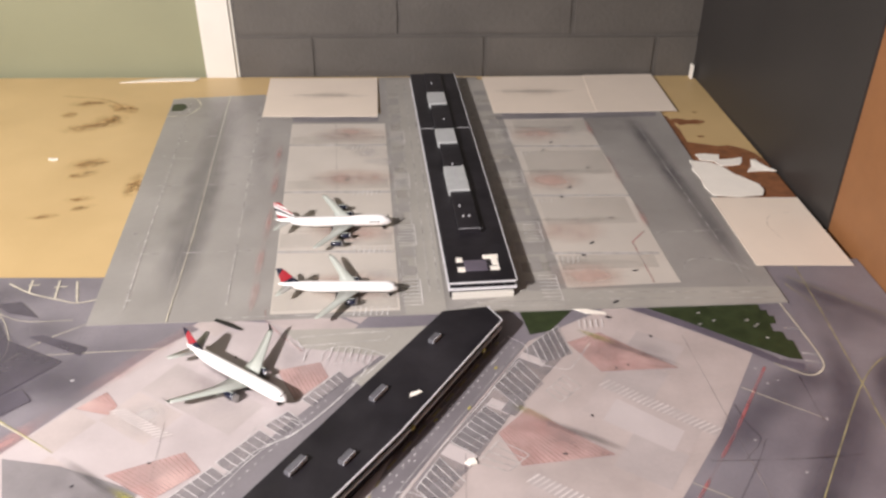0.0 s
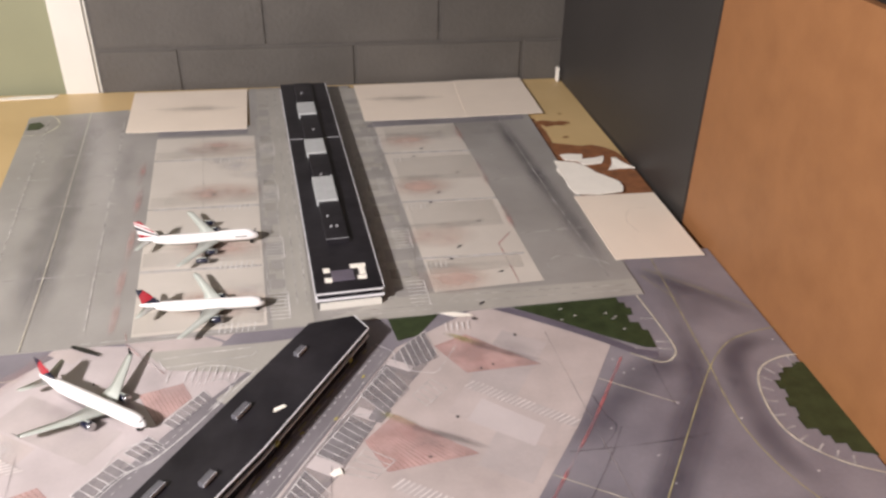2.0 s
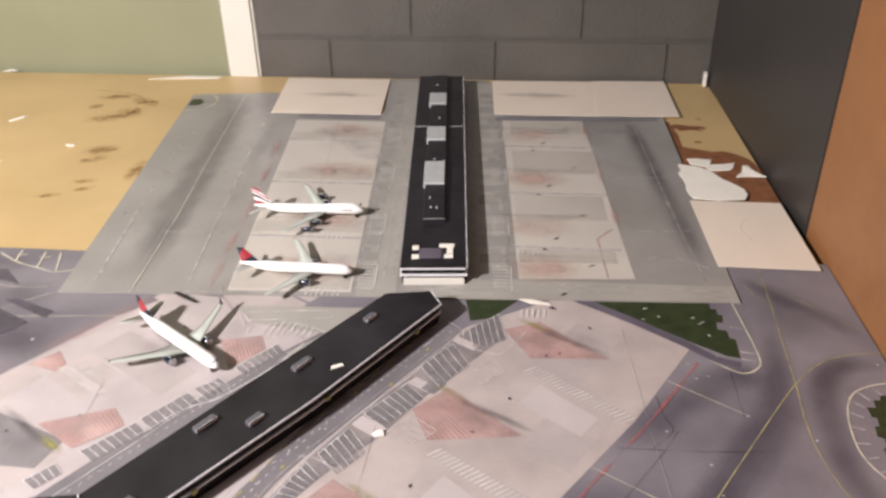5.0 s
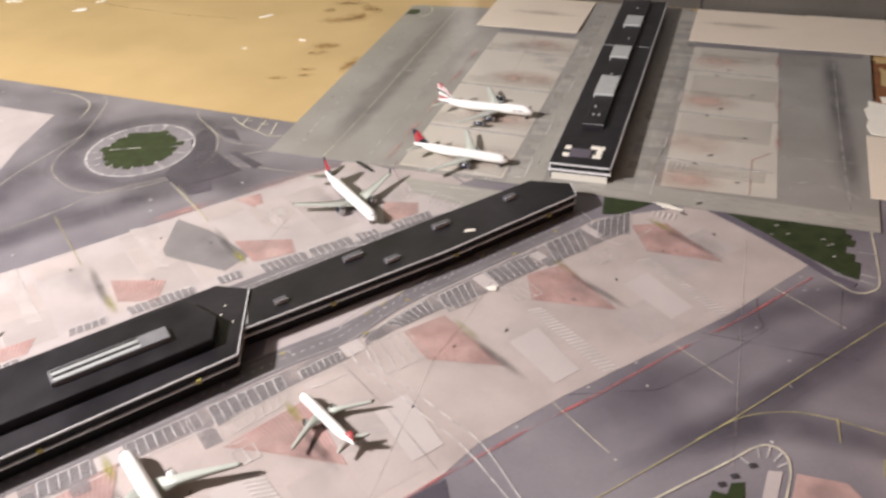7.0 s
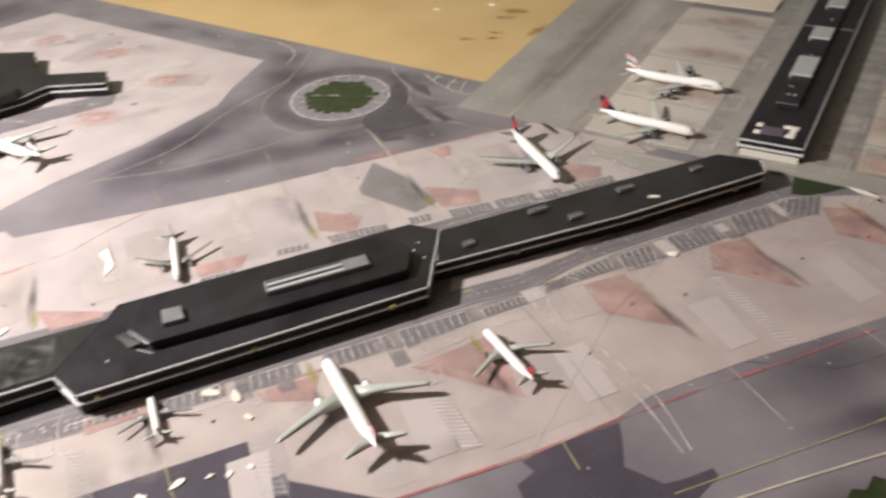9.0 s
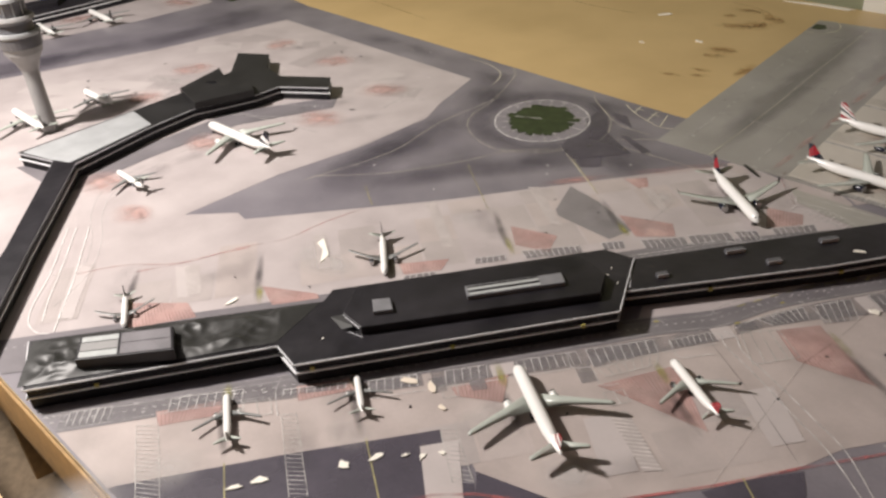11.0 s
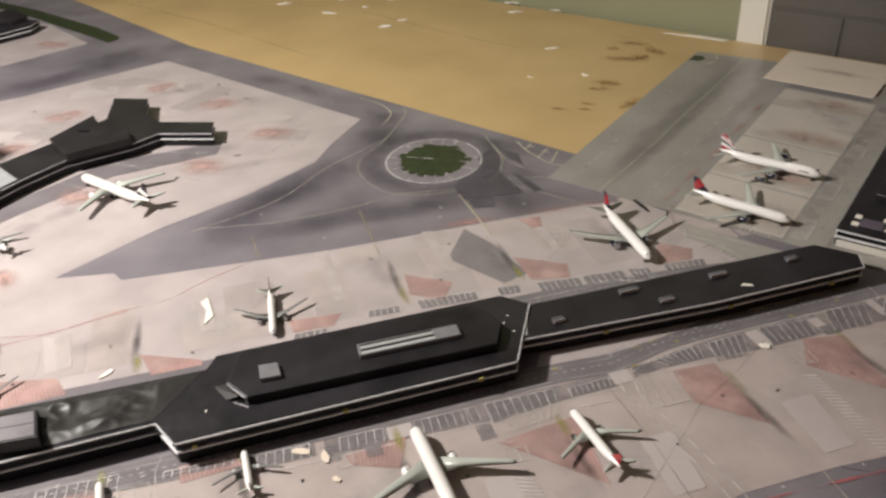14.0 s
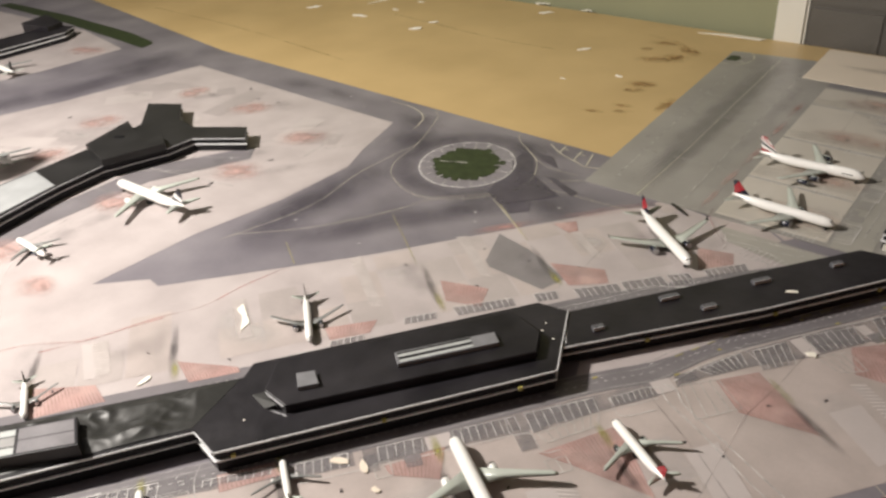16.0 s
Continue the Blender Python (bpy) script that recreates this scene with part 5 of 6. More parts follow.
ink("boundary_line", ribbon([[FAR(0.844, 0.239), FAR(0.816, 0.20), FAR(0.820, 0.068)]], 0.0028, F3), "rose_line", far, "faded red boundary line")
smears("boundary_line", [(FAR(u, v), h, 0.008, 98) for u, v, h in ((0.235, 0.60, 0.06), (0.236, 0.47, 0.06), (0.234, 0.30, 0.07), (0.229, 0.17, 0.06), (0.228, 0.07, 0.05), (0.837, 0.72, 0.05), (0.845, 0.50, 0.07), (0.852, 0.30, 0.05))], "soft_rose", far, "blotchy faded red boundary line", F3)
ink("speck_print", flat([blob(FAR(sp.uniform(0.02, 0.22), sp.uniform(0.03, 0.95)), 0.003, 0.002, 0, 0.3, 6, i) for i in range(26)] + [blob(FAR(sp.uniform(0.87, 0.99), sp.uniform(0.1, 0.75)), 0.003, 0.002, 0, 0.3, 6, i) for i in range(9)], F3), "white_faint", far, "small pale dots")
ink("grass_print", flat([[FAR(0.004, 0.925), FAR(0.024, 0.93), FAR(0.036, 0.905), FAR(0.026, 0.882), FAR(0.004, 0.88)]], F1), "grass", far, "small green grass corner")
ink("island_line", ribbon([smooth([FAR(0.0, 0.955), FAR(0.04, 0.97), FAR(0.062, 0.91), FAR(0.04, 0.855), FAR(0.0, 0.845)], 6)], 0.003, F2), "cream", far, "cream grass outline")
# road that joins the two mats beside the pier's end
ink("road_print", flat([[(-0.005, 1.092), (0.14, 1.108), (0.205, 1.12), (0.115, 0.99), (0.095, 1.005), (0.13, 1.05), (0.03, 1.058)]], F1 - 0.0012), "grey_lite", near, "pale grey road print")
arc = smooth([(0.053, 1.036), (0.054, 1.052), (0.067, 1.062), (0.085, 1.064), (0.108, 1.060), (0.131, 1.049)], 6)
ink("bay_line", ribbon([arc, [(0.015, 1.077), (0.071, 1.089), (0.125, 1.098), (0.130, 1.090), (0.124, 1.081), (0.074, 1.071), (0.018, 1.060)], smooth([(0.033, 1.034), (0.033, 1.052), (0.041, 1.063), (0.065, 1.069)], 6), [(0.005, 1.076), (0.024, 1.051), (0.027, 1.057), (0.014, 1.077)]] + [[(0.063 + 0.0082 * i, 1.0605 + 0.002 * (1 - abs(i - 2) / 3)), (0.061 + 0.0082 * i, 1.036)] for i in range(7)], 0.0011, ZF), "white", near, "white parking bay lines")

ink("bay_line", ribbon([smooth([(-0.002, 0.896), (0.011, 0.928), (0.033, 0.940), (0.057, 0.929), (0.050, 0.917), (0.031, 0.902), (0.016, 0.889), (-0.001, 0.861), (-0.015, 0.839)], 5), smooth([(0.070, 1.032), (0.098, 1.040), (0.107, 1.028), (0.105, 1.013), (0.090, 0.987)], 5),
                        smooth([(0.134, 1.058), (0.104, 1.004), (0.072, 0.949), (0.048, 0.913), (0.028, 0.898), (0.011, 0.873), (-0.006, 0.838), (-0.06, 0.735)], 5), smooth([(0.114, 1.039), (0.094, 0.987), (0.069, 0.943), (0.041, 0.907)], 5)], 0.0011, Z4), "white", near, "white kerb and lane line")
ink("bay_line", ribbon([smooth([(-0.679, 0.208), (-0.558, 0.148), (-0.518, 0.124), (-0.487, 0.105), (-0.453, 0.093), (-0.425, 0.096), (-0.412, 0.107)], 5), smooth([(-0.670, 0.218), (-0.550, 0.159), (-0.493, 0.129), (-0.445, 0.108)], 5), [(-0.656, 0.233), (-0.515, 0.168), (-0.411, 0.113)]], 0.0015, Z4), "mark_white", near, "white road edge beside the pale apron")
ink("boundary_line", ribbon([smooth([(-0.532, 0.176), (-0.507, 0.237), (-0.459, 0.295), (-0.441, 0.350), (-0.425, 0.395)], 5)], 0.0026, Z3 + 0.0001), "rose_line", near, "faded red boundary line")
# two paler slabs beside the road
ink("slab_print", flat([[(-0.452, 0.292), (-0.430, 0.311), (-0.365, 0.280), (-0.375, 0.264)], [(-0.560, 0.185), (-0.535, 0.20), (-0.425, 0.14), (-0.440, 0.125)]], Z2 + 0.0002), "concrete_lite", near, "paler concrete slab")
ink("boundary_line", ribbon([[(-0.038, 1.130), (-0.030, 1.106)], [(-0.030, 1.106), (-0.002, 1.076), (0.028, 1.050)]], 0.0018, F3), "rose_line", near, "faded orange line")
scrap("paper_scrap", "thin black strip lying along the mat's edge", [(-0.094, 1.107), (-0.074, 1.099), (-0.056, 1.088), (-0.058, 1.086), (-0.078, 1.094), (-0.096, 1.103)], ZF + 0.0004, 0.0012, "black")


def card(label, pts, z, extra=None):
    c = thing("paper_card", label, "paper card", "cream paper cards")
    part("sheet", prism(pts, z, z + 0.0009), "paper", c)
    if extra:
        a, b = Vector(extra[0]), Vector(extra[1])
        g = math.degrees(math.atan2(b.y - a.y, b.x - a.x))
        smears("smudge_print", [(tuple((a + b) / 2), 0.11, 0.011, g)], "soft_mid", c, "dark grey printed streak", z + 0.0013)
        smears("smudge_print", [(tuple((a + b) / 2), 0.10, 0.034, g)], "soft_faint", c, "soft grey printed smudge", z + 0.0011)
    return c


card("blank cream paper card with a grey smudge against the wall", [(-0.250, 1.983), (-0.017, 2.003), (0.015, 1.784), (-0.211, 1.767)], ZF + 0.0002, ((-0.19, 1.885), (-0.02, 1.893)))
card("blank cream paper card with a grey smudge beside the pier", [(0.211, 2.024), (0.434, 2.048), (0.447, 1.836), (0.241, 1.817)], ZF + 0.0002, ((0.235, 1.935), (0.405, 1.95)))
card("plain blank cream paper card by the wall", [(0.432, 2.049), (0.584, 2.066), (0.604, 1.852), (0.445, 1.835)], ZF + 0.0013)
cr_ = card("plain cream paper card with a faint pencil curve", [(0.733, 1.493), (0.595, 1.483), (0.617, 1.283), (0.752, 1.292)], ZF + 0.0002)
part("pencil_line", ribbon([smooth([(0.672, 1.36), (0.662, 1.40), (0.678, 1.435), (0.705, 1.44)], 6)], 0.0012, ZF + 0.0014), "pink_lite", cr_, "faint pink pencil curve")


# ---------------------------------------------------------------- terminal buildings
def offset(pts, d):
    """The outline moved outwards by d."""
    p = [Vector(q) for q in pts]
    n = len(p)
    area = sum(p[i].x * p[(i + 1) % n].y - p[(i + 1) % n].x * p[i].y for i in range(n))
    sg = 1 if area > 0 else -1
    out = []
    for i in range(n):
        a, b = (p[i] - p[i - 1]).normalized(), (p[(i + 1) % n] - p[i]).normalized()
        na, nb = Vector((a.y, -a.x)) * sg, Vector((b.y, -b.x)) * sg
        m = na + nb
        k = m.length_squared
        out.append(tuple(p[i] + m * (2 * d / k if k > 0.4 else d)))
    return out


def area(pts):
    """Signed area of an outline: positive where it runs anticlockwise."""
    return sum(a[0] * b[1] - b[0] * a[1] for a, b in zip(pts, list(pts[1:]) + list(pts[:1]))) / 2


def hall(name, label, outline, z0, top, mat="roof", edge="edge", group="terminal buildings", strips=((0.55, 0.0019),)):
    """A card building: dark walls, grey strips round them, a pale roof edge and a black roof."""
    b = thing(name, label, "model building", group)
    part("wall", prism(offset(outline, -0.0012), z0, top - 0.0018), "wall_dark", b, "dark printed card walls")
    part("roof_edge", prism(offset(outline, 0.0008), top - 0.0024, top - 0.0008), "sky_grey", b, "grey roof edge")
    for k, (p, q) in enumerate(zip(outline, outline[1:] + outline[:1])):
        d = Vector(q) - Vector(p)
        side = Vector((d.y, -d.x)).normalized() * (1 if area(outline) > 0 else -1)
        if d.length > 0.02 and side.x - 0.5 * side.y > 0.15:
            part("roof_edge", prism([tuple(Vector(p) + side * 0.0008), tuple(Vector(q) + side * 0.0008), tuple(Vector(q) + side * 0.0019), tuple(Vector(p) + side * 0.0019)][::1 if area(outline) < 0 else -1], top - 0.0024, top - 0.0004), edge, b, "white front roof edge")
    for k, h in strips:
        part("window_strip", prism(offset(outline, 0.0014), z0 + (top - z0) * k - h, z0 + (top - z0) * k), "edge_white", b, "pale strip along the walls")
    part("roof", prism(outline, top - 0.0013, top, bevel=0.0004), mat, b, "black card roof")
    return b


def raised(parent, name, pts, z0, z1, mat, label="", bevel=0.0006):
    return part(name, prism(pts, z0, z1, bevel=bevel), mat, parent, label)


def crumpled(parent, pts4, z, amp, n, m, mat, label, seed=3):
    """A wrinkled sheet over four corners."""
    f = quadmap(*pts4)
    bm = bmesh.new()
    vs = []
    for j in range(m + 1):
        for i in range(n + 1):
            u, v = i / n, j / m
            x, y = f(u, v)
            e = min(1, 6 * min(u, 1 - u), 4 * min(v, 1 - v) + 0.15)
            near_, next_ = noise.voronoi(Vector((x * 26 + 0.4 * noise.noise(Vector((x * 40, y * 40, 2))), y * 26, seed)))[0][:2]
            h = 0.9 * noise.noise(Vector((x * 24 + seed, y * 24, 0))) + 0.9 * near_ + 0.35 * (next_ - near_) - 0.4
            h += 0.8 * (1 - 2 * abs(noise.noise(Vector((x * 52, y * 52, seed + 5))))) * max(0.0, noise.noise(Vector((x * 15, y * 15, 9))) + 0.5)
            vs.append(bm.verts.new((x, y, z + amp * e * (0.4 + h))))
    for j in range(m):
        for i in range(n):
            a = j * (n + 1) + i
            bm.faces.new((vs[a], vs[a + 1], vs[a + n + 2], vs[a + n + 1]))
    ob = part("roof_sheet", bm, mat, parent, label)
    for p in ob.data.polygons:
        p.use_smooth = True
    return ob


ROOF = 0.027
PIER = quadmap((0.196, 1.174), (0.282, 1.188), (0.152, 1.975), (0.060, 1.963))
pier = hall("pier_terminal", "long black card pier terminal with boxy rooflights", [PIER(0, 0), PIER(1, 0), PIER(1, 1), PIER(0, 1)], ZF, ROOF, edge="edge_white", strips=((0.58, 0.0024),))
raised(pier, "base_plate", [PIER(0.04, -0.004), PIER(0.97, -0.004), PIER(0.97, 0.02), PIER(0.04, 0.02)], ZF, 0.0105, "trim", "white card strip under the near end")
for u0, u1 in ((0.0, 0.27), (0.70, 1.0)):
    part("roof_seam", flat([rect(PIER, u0, 0.628, u1, 0.632)], ROOF + 0.0003), "edge", pier, "thin grey roof seam")
for v0, v1, g0, g1 in ((0.155, 0.36, 0.27, 0.36), (0.36, 0.60, 0.52, 0.60), (0.60, 0.80, 0.74, 0.80), (0.84, 1.0, 0.87, 0.94)):
    raised(pier, "roof_box", rect(PIER, 0.30, v0, 0.66, v1 - 0.02), ROOF, ROOF + 0.007, "roof", "black raised roof box")
    if v0 < 0.3:
        part("box_edge", ribbon([[PIER(0.30, v0), PIER(0.66, v0)]], 0.0016, ROOF + 0.0073), "edge", pier, "thin grey edge line")
for v0, v1 in ((0.30, 0.405), (0.525, 0.60), (0.755, 0.83)):
    rl = raised(pier, "rooflight", rect(PIER, 0.27, v0, 0.64, v1), ROOF, ROOF + 0.010, "sky_lite", "pale grey panelled rooflight")
    part("glazing_bar", flat([rect(PIER, 0.443, v0 + 0.004, 0.462, v1 - 0.004)], ROOF + 0.0104), "edge", rl, "dark glazing bar")
for k, (u, v) in enumerate(((0.40, 0.24), (0.52, 0.20), (0.42, 0.20), (0.45, 0.42), (0.62, 0.41), (0.5, 0.66), (0.42, 0.9))):
    part("roof_vent", prism(blob(PIER(u, v), 0.0016, 0.0016, 0, 0.1, 6, k), ROOF + 0.006, ROOF + 0.009), "edge", pier, "tiny pale roof vent")
raised(pier, "rooftop_panel", rect(PIER, 0.27, 0.030, 0.62, 0.062), ROOF, ROOF + 0.0012, "asphalt_dark", "grey printed roof panel")
for a, b, c, d in ((0.16, 0.058, 0.26, 0.070), (0.16, 0.028, 0.27, 0.040), (0.66, 0.030, 0.80, 0.040), (0.58, 0.066, 0.82, 0.076), (0.70, 0.045, 0.80, 0.066)):
    raised(pier, "roof_plate", rect(PIER, a, b, c, d), ROOF, ROOF + 0.0018, "paper_white", "small white roof plate", bevel=0.0002)

conc = hall("concourse_terminal", "long black card concourse with small grey roof vents", [TT(0.057, 0.105), TT(0.024, 0.042), TT(0.279, 0.030), TT(0.500, 0.033), TT(0.515, 0.061), TT(0.478, 0.102)], 0.0012, ROOF, edge="edge_white")
for s0, s1, t0 in ((0.414, 0.434, 0.080), (0.298, 0.326, 0.080), (0.172, 0.201, 0.087), (0.210, 0.232, 0.052), (0.068, 0.086, 0.059)):
    vt = raised(conc, "roof_vent", rect(TT, s0 + 0.002, t0 - 0.0034, s1 - 0.002, t0 + 0.0034), ROOF, ROOF + 0.0055, "tower_dark", "small dark grey roof vent")
    part("vent_face", prism(rect(TT, s0 + 0.0016, t0 - 0.0040, s1 - 0.0016, t0 - 0.0033), ROOF + 0.0008, ROOF + 0.0052), "edge", vt, "grey vent face")
part("roof_seam", ribbon([[TT(0.030, 0.046), TT(0.054, 0.100)]], 0.0016, ROOF + 0.0004), "edge", conc, "grey roof seam")
scrap("paper_scrap", "white paper scrap lying on a black roof", [TT(0.326, 0.049), TT(0.331, 0.052), TT(0.341, 0.046), TT(0.340, 0.042), TT(0.333, 0.045)], ROOF + 0.0003, 0.001)

H = 0.030
main = hall("main_terminal", "large black card main terminal with a raised centre", [TT(0.056, 0.104), TT(0.029, 0.133), TT(-0.328, 0.132), TT(-0.341, 0.109), TT(-0.692, 0.118), TT(-0.676, 0.026), TT(-0.397, 0.036), TT(-0.379, -0.003), TT(0.0, 0.002), TT(0.019, 0.037)], 0.0012, H, edge="edge_white")
raised(main, "upper_roof", [TT(-0.319, 0.064), TT(-0.300, 0.031), TT(-0.014, 0.027), TT(0.004, 0.061), TT(-0.012, 0.112), TT(-0.30, 0.114)], H, H + 0.011, "roof", "raised black centre roof", bevel=0.0012)
sky = raised(main, "rooflight", [TT(-0.170, 0.052), TT(-0.050, 0.051), TT(-0.049, 0.072), TT(-0.169, 0.074)], H + 0.011, H + 0.0165, "sky_grey", "long pale grey rooflight")
for t0, t1, mm in ((0.0535, 0.0575, "sky_lite"), (0.0590, 0.0620, "black"), (0.0635, 0.0675, "sky_lite"), (0.0685, 0.0710, "black")):
    part("glazing_bar", flat([[TT(-0.167, t0), TT(-0.080, t0 - 0.0005), TT(-0.080, t1 - 0.0005), TT(-0.167, t1)]], H + 0.0169), mm, sky, "rooflight strip")
raised(main, "roof_hatch", [TT(-0.283, 0.050), TT(-0.260, 0.049), TT(-0.261, 0.073), TT(-0.282, 0.075)], H + 0.011, H + 0.0165, "sky_grey", "square grey roof hatch")
# pale line along the raised roof's west edge
part("upper_roof_edge", ribbon([[TT(-0.319, 0.064), TT(-0.302, 0.033)]], 0.002, H + 0.0085), "edge", main, "pale line along the edge")
# the glint on the sloping west end, painted as a greyer face
bm = bmesh.new()
bm.faces.new([bm.verts.new((*TT(a, b), z)) for a, b, z in ((-0.334, 0.074, H + 0.0006), (-0.322, 0.046, H + 0.0006), (-0.308, 0.038, H + 0.0088), (-0.3195, 0.062, H + 0.0100))])
part("hip_glint", bm, "roof_green", main, "sloping end face with its glint put in as grey")
part("roof_scratch", ribbon([[TT(-0.315, 0.040), TT(-0.300, 0.026)]], 0.0012, H + 0.0004), "edge", main, "pale scratch")
for s_, t_ in ((-0.345, 0.035), (0.012, 0.075), (0.018, 0.055), (-0.45, 0.07), (0.022, 0.088)):
    part("roof_speck", flat([blob(TT(s_, t_), 0.0014, 0.0014, 0, 0.2, 6, 1)], H + 0.0005), "paper_white", main, "tiny white speck")
crumpled(main, (TT(-0.684, 0.030), TT(-0.40, 0.040), TT(-0.345, 0.107), TT(-0.688, 0.114)), H + 0.0004, 0.0062, 150, 44, "roof_green", "wrinkled shiny black roof sheet")
bx_ = raised(main, "plant_box", [TT(-0.620, 0.043), TT(-0.510, 0.035), TT(-0.516, 0.081), TT(-0.622, 0.086)], H + 0.0008, H + 0.017, "roof", "black plant box on the roof", bevel=0.001)
PB = quadmap(TT(-0.620, 0.043), TT(-0.510, 0.035), TT(-0.516, 0.081), TT(-0.622, 0.086))
for u0, v0, u1, v1, mm in ((0.03, 0.06, 0.42, 0.30, "sky_lite"), (0.03, 0.34, 0.42, 0.68, "tower"), (0.03, 0.72, 0.42, 0.94, "sky_lite"), (0.45, 0.06, 0.97, 0.50, "bay"), (0.45, 0.53, 0.97, 0.94, "bay")):
    part("roof_panel", flat([rect(PB, u0, v0, u1, v1)], H + 0.0174), mm, bx_, "pale roof panel")
for s in (-0.60, -0.36, -0.20, -0.045):
    t = -0.0045 if s > -0.38 else 0.026
    part("gate_sign", box(-0.0025, -0.0012, 0, 0.0025, 0.0012, 0.0045), "yellow_strong", main, "small yellow gate sign").matrix_world = Matrix.Translation((*TT(s, t), H - 0.012)) @ pose(0, 0, 0, 0, 0, 62.3)
for s in (0.13, 0.30, 0.45):
    part("gate_sign", box(-0.0025, -0.0012, 0, 0.0025, 0.0012, 0.0045), "yellow_strong", conc, "small yellow gate sign").matrix_world = Matrix.Translation((*TT(s, 0.0285 + (0.30 - s) * 0.03 if s < 0.3 else 0.028), 0.013)) @ pose(0, 0, 0, 0, 0, 61)

# the link and the forked pier
hall("link_building", "narrow black card link building", [(-0.855, 0.279), (-0.905, 0.258), (-0.62, 0.110), (-0.46, 0.00), (-0.40, 0.03), (-0.60, 0.137)], 0.0012, 0.029)
fork = hall("forked_terminal", "black card terminal with a forked end and pale walkway roof", [(-0.847, 0.267), (-0.914, 0.438), (-0.938, 0.531), (-0.915, 0.651), (-0.922, 0.708), (-0.838, 0.777), (-0.887, 0.810), (-0.975, 0.739), (-1.042, 0.743), (-1.124, 0.789), (-1.188, 0.743), (-1.080, 0.676), (-1.040, 0.546), (-1.020, 0.446), (-0.975, 0.211), (-0.895, 0.248)], 0.0012, 0.028, mat="roof_mid")
raised(fork, "walkway_roof", [(-0.858, 0.269), (-0.920, 0.438), (-1.012, 0.436), (-0.968, 0.218), (-0.895, 0.248)], 0.028, 0.0292, "glass_white", "pale shiny walkway roof")
raised(fork, "upper_roof", [(-1.030, 0.542), (-0.930, 0.531), (-0.907, 0.647), (-0.953, 0.660), (-1.028, 0.638), (-1.084, 0.653)], 0.028, 0.042, "roof_mid", "raised black roof block")
for x, y in ((-1.010, 0.601),):
    raised(fork, "roof_vent", blob((x, y), 0.012, 0.004, 40, 0.1, 6, 3), 0.041, 0.045, "wall_dark", "dark roof vent")
link2 = hall("west_pier", "black card pier far along the table", [(-1.93, 0.38), (-1.95, 0.60), (-1.985, 0.86), (-2.03, 0.905), (-2.10, 0.88), (-2.08, 0.60), (-2.06, 0.36)], 0.0012, 0.028)
raised(link2, "upper_roof", [(-2.16, 0.80), (-2.03, 0.83), (-2.06, 0.885), (-2.20, 0.89)][::-1], 0.0012, 0.042, "roof", "raised black roof block")
raised(link2, "roof_box", [(-2.21, 0.565), (-2.225, 0.562), (-2.23, 0.585), (-2.212, 0.59)], 0.0012, 0.022, "blue", "small blue plastic box")
raised(link2, "upper_roof", [(-2.0, 0.42), (-1.99, 0.56), (-2.05, 0.60), (-2.05, 0.42)][::-1], 0.028, 0.042, "roof", "raised black roof block")


def lathe(profile, n=28, bm=None, c=(0, 0)):
    """A round body from (radius, height) pairs."""
    bm = bm or bmesh.new()
    rings = [[bm.verts.new((c[0] + r * math.cos(2 * math.pi * i / n), c[1] + r * math.sin(2 * math.pi * i / n), z)) for i in range(n)] for r, z in profile]
    for a, b in zip(rings, rings[1:]):
        for i in range(n):
            bm.faces.new((a[i], a[(i + 1) % n], b[(i + 1) % n], b[i]))
    bm.faces.new(rings[0][::-1])
    bm.faces.new(rings[-1])
    return bm


tower = thing("control_tower", "tall grey model control tower with a flared round cab", "control tower", at=Matrix.Translation((-1.112, 0.297, 0.0008)) @ Matrix.Scale(0.93, 4))
for nm, prof, mm, lb in (("shaft", [(0.0165, 0), (0.0158, 0.05), (0.0152, 0.115), (0.017, 0.135), (0.025, 0.155), (0.036, 0.172), (0.038, 0.185)], "tower", "pale grey tapering shaft"),
                         ("lower_deck", [(0.040, 0.185), (0.041, 0.2), (0.041, 0.208)], "tower_dark", "dark ring of glazing"), ("deck_ring", [(0.043, 0.208), (0.044, 0.211), (0.043, 0.216)], "glass_white", "white deck ring"),
                         ("drum", [(0.034, 0.216), (0.033, 0.232), (0.036, 0.238)], "tower_dark", "dark glazed drum"), ("deck_ring", [(0.040, 0.238), (0.041, 0.241), (0.039, 0.246)], "tower", "grey deck ring"),
                         ("cab", [(0.026, 0.246), (0.031, 0.275)], "tower_dark", "dark glazed cab"), ("cab_roof", [(0.034, 0.275), (0.033, 0.281), (0.010, 0.286)], "glass_white", "pale cab roof"), ("mast", [(0.002, 0.286), (0.0012, 0.33)], "steel", "thin mast")):
    part(nm, lathe(prof), mm, tower, lb)
for k in range(10):
    a = 2 * math.pi * k / 10
    part("cab_mullion", box(-0.0012, -0.0012, 0.246, 0.0012, 0.0012, 0.275), "glass_white", tower).location = (0.0295 * math.cos(a), 0.0295 * math.sin(a), 0)


# ---------------------------------------------------------------- aeroplanes
def tube(path, n=16):
    """A round body along x from (x, z, radius) rows."""
    bm = bmesh.new()
    rings = [[bm.verts.new((x, r * math.cos(2 * math.pi * i / n), z + r * math.sin(2 * math.pi * i / n))) for i in range(n)] for x, z, r in path]
    for a, b in zip(rings, rings[1:]):
        for i in range(n):
            bm.faces.new((a[i], a[(i + 1) % n], b[(i + 1) % n], b[i]))
    bm.faces.new(rings[0])
    bm.faces.new(rings[-1][::-1])
    for f in bm.faces:
        f.smooth = len(f.verts) == 4
    return bm


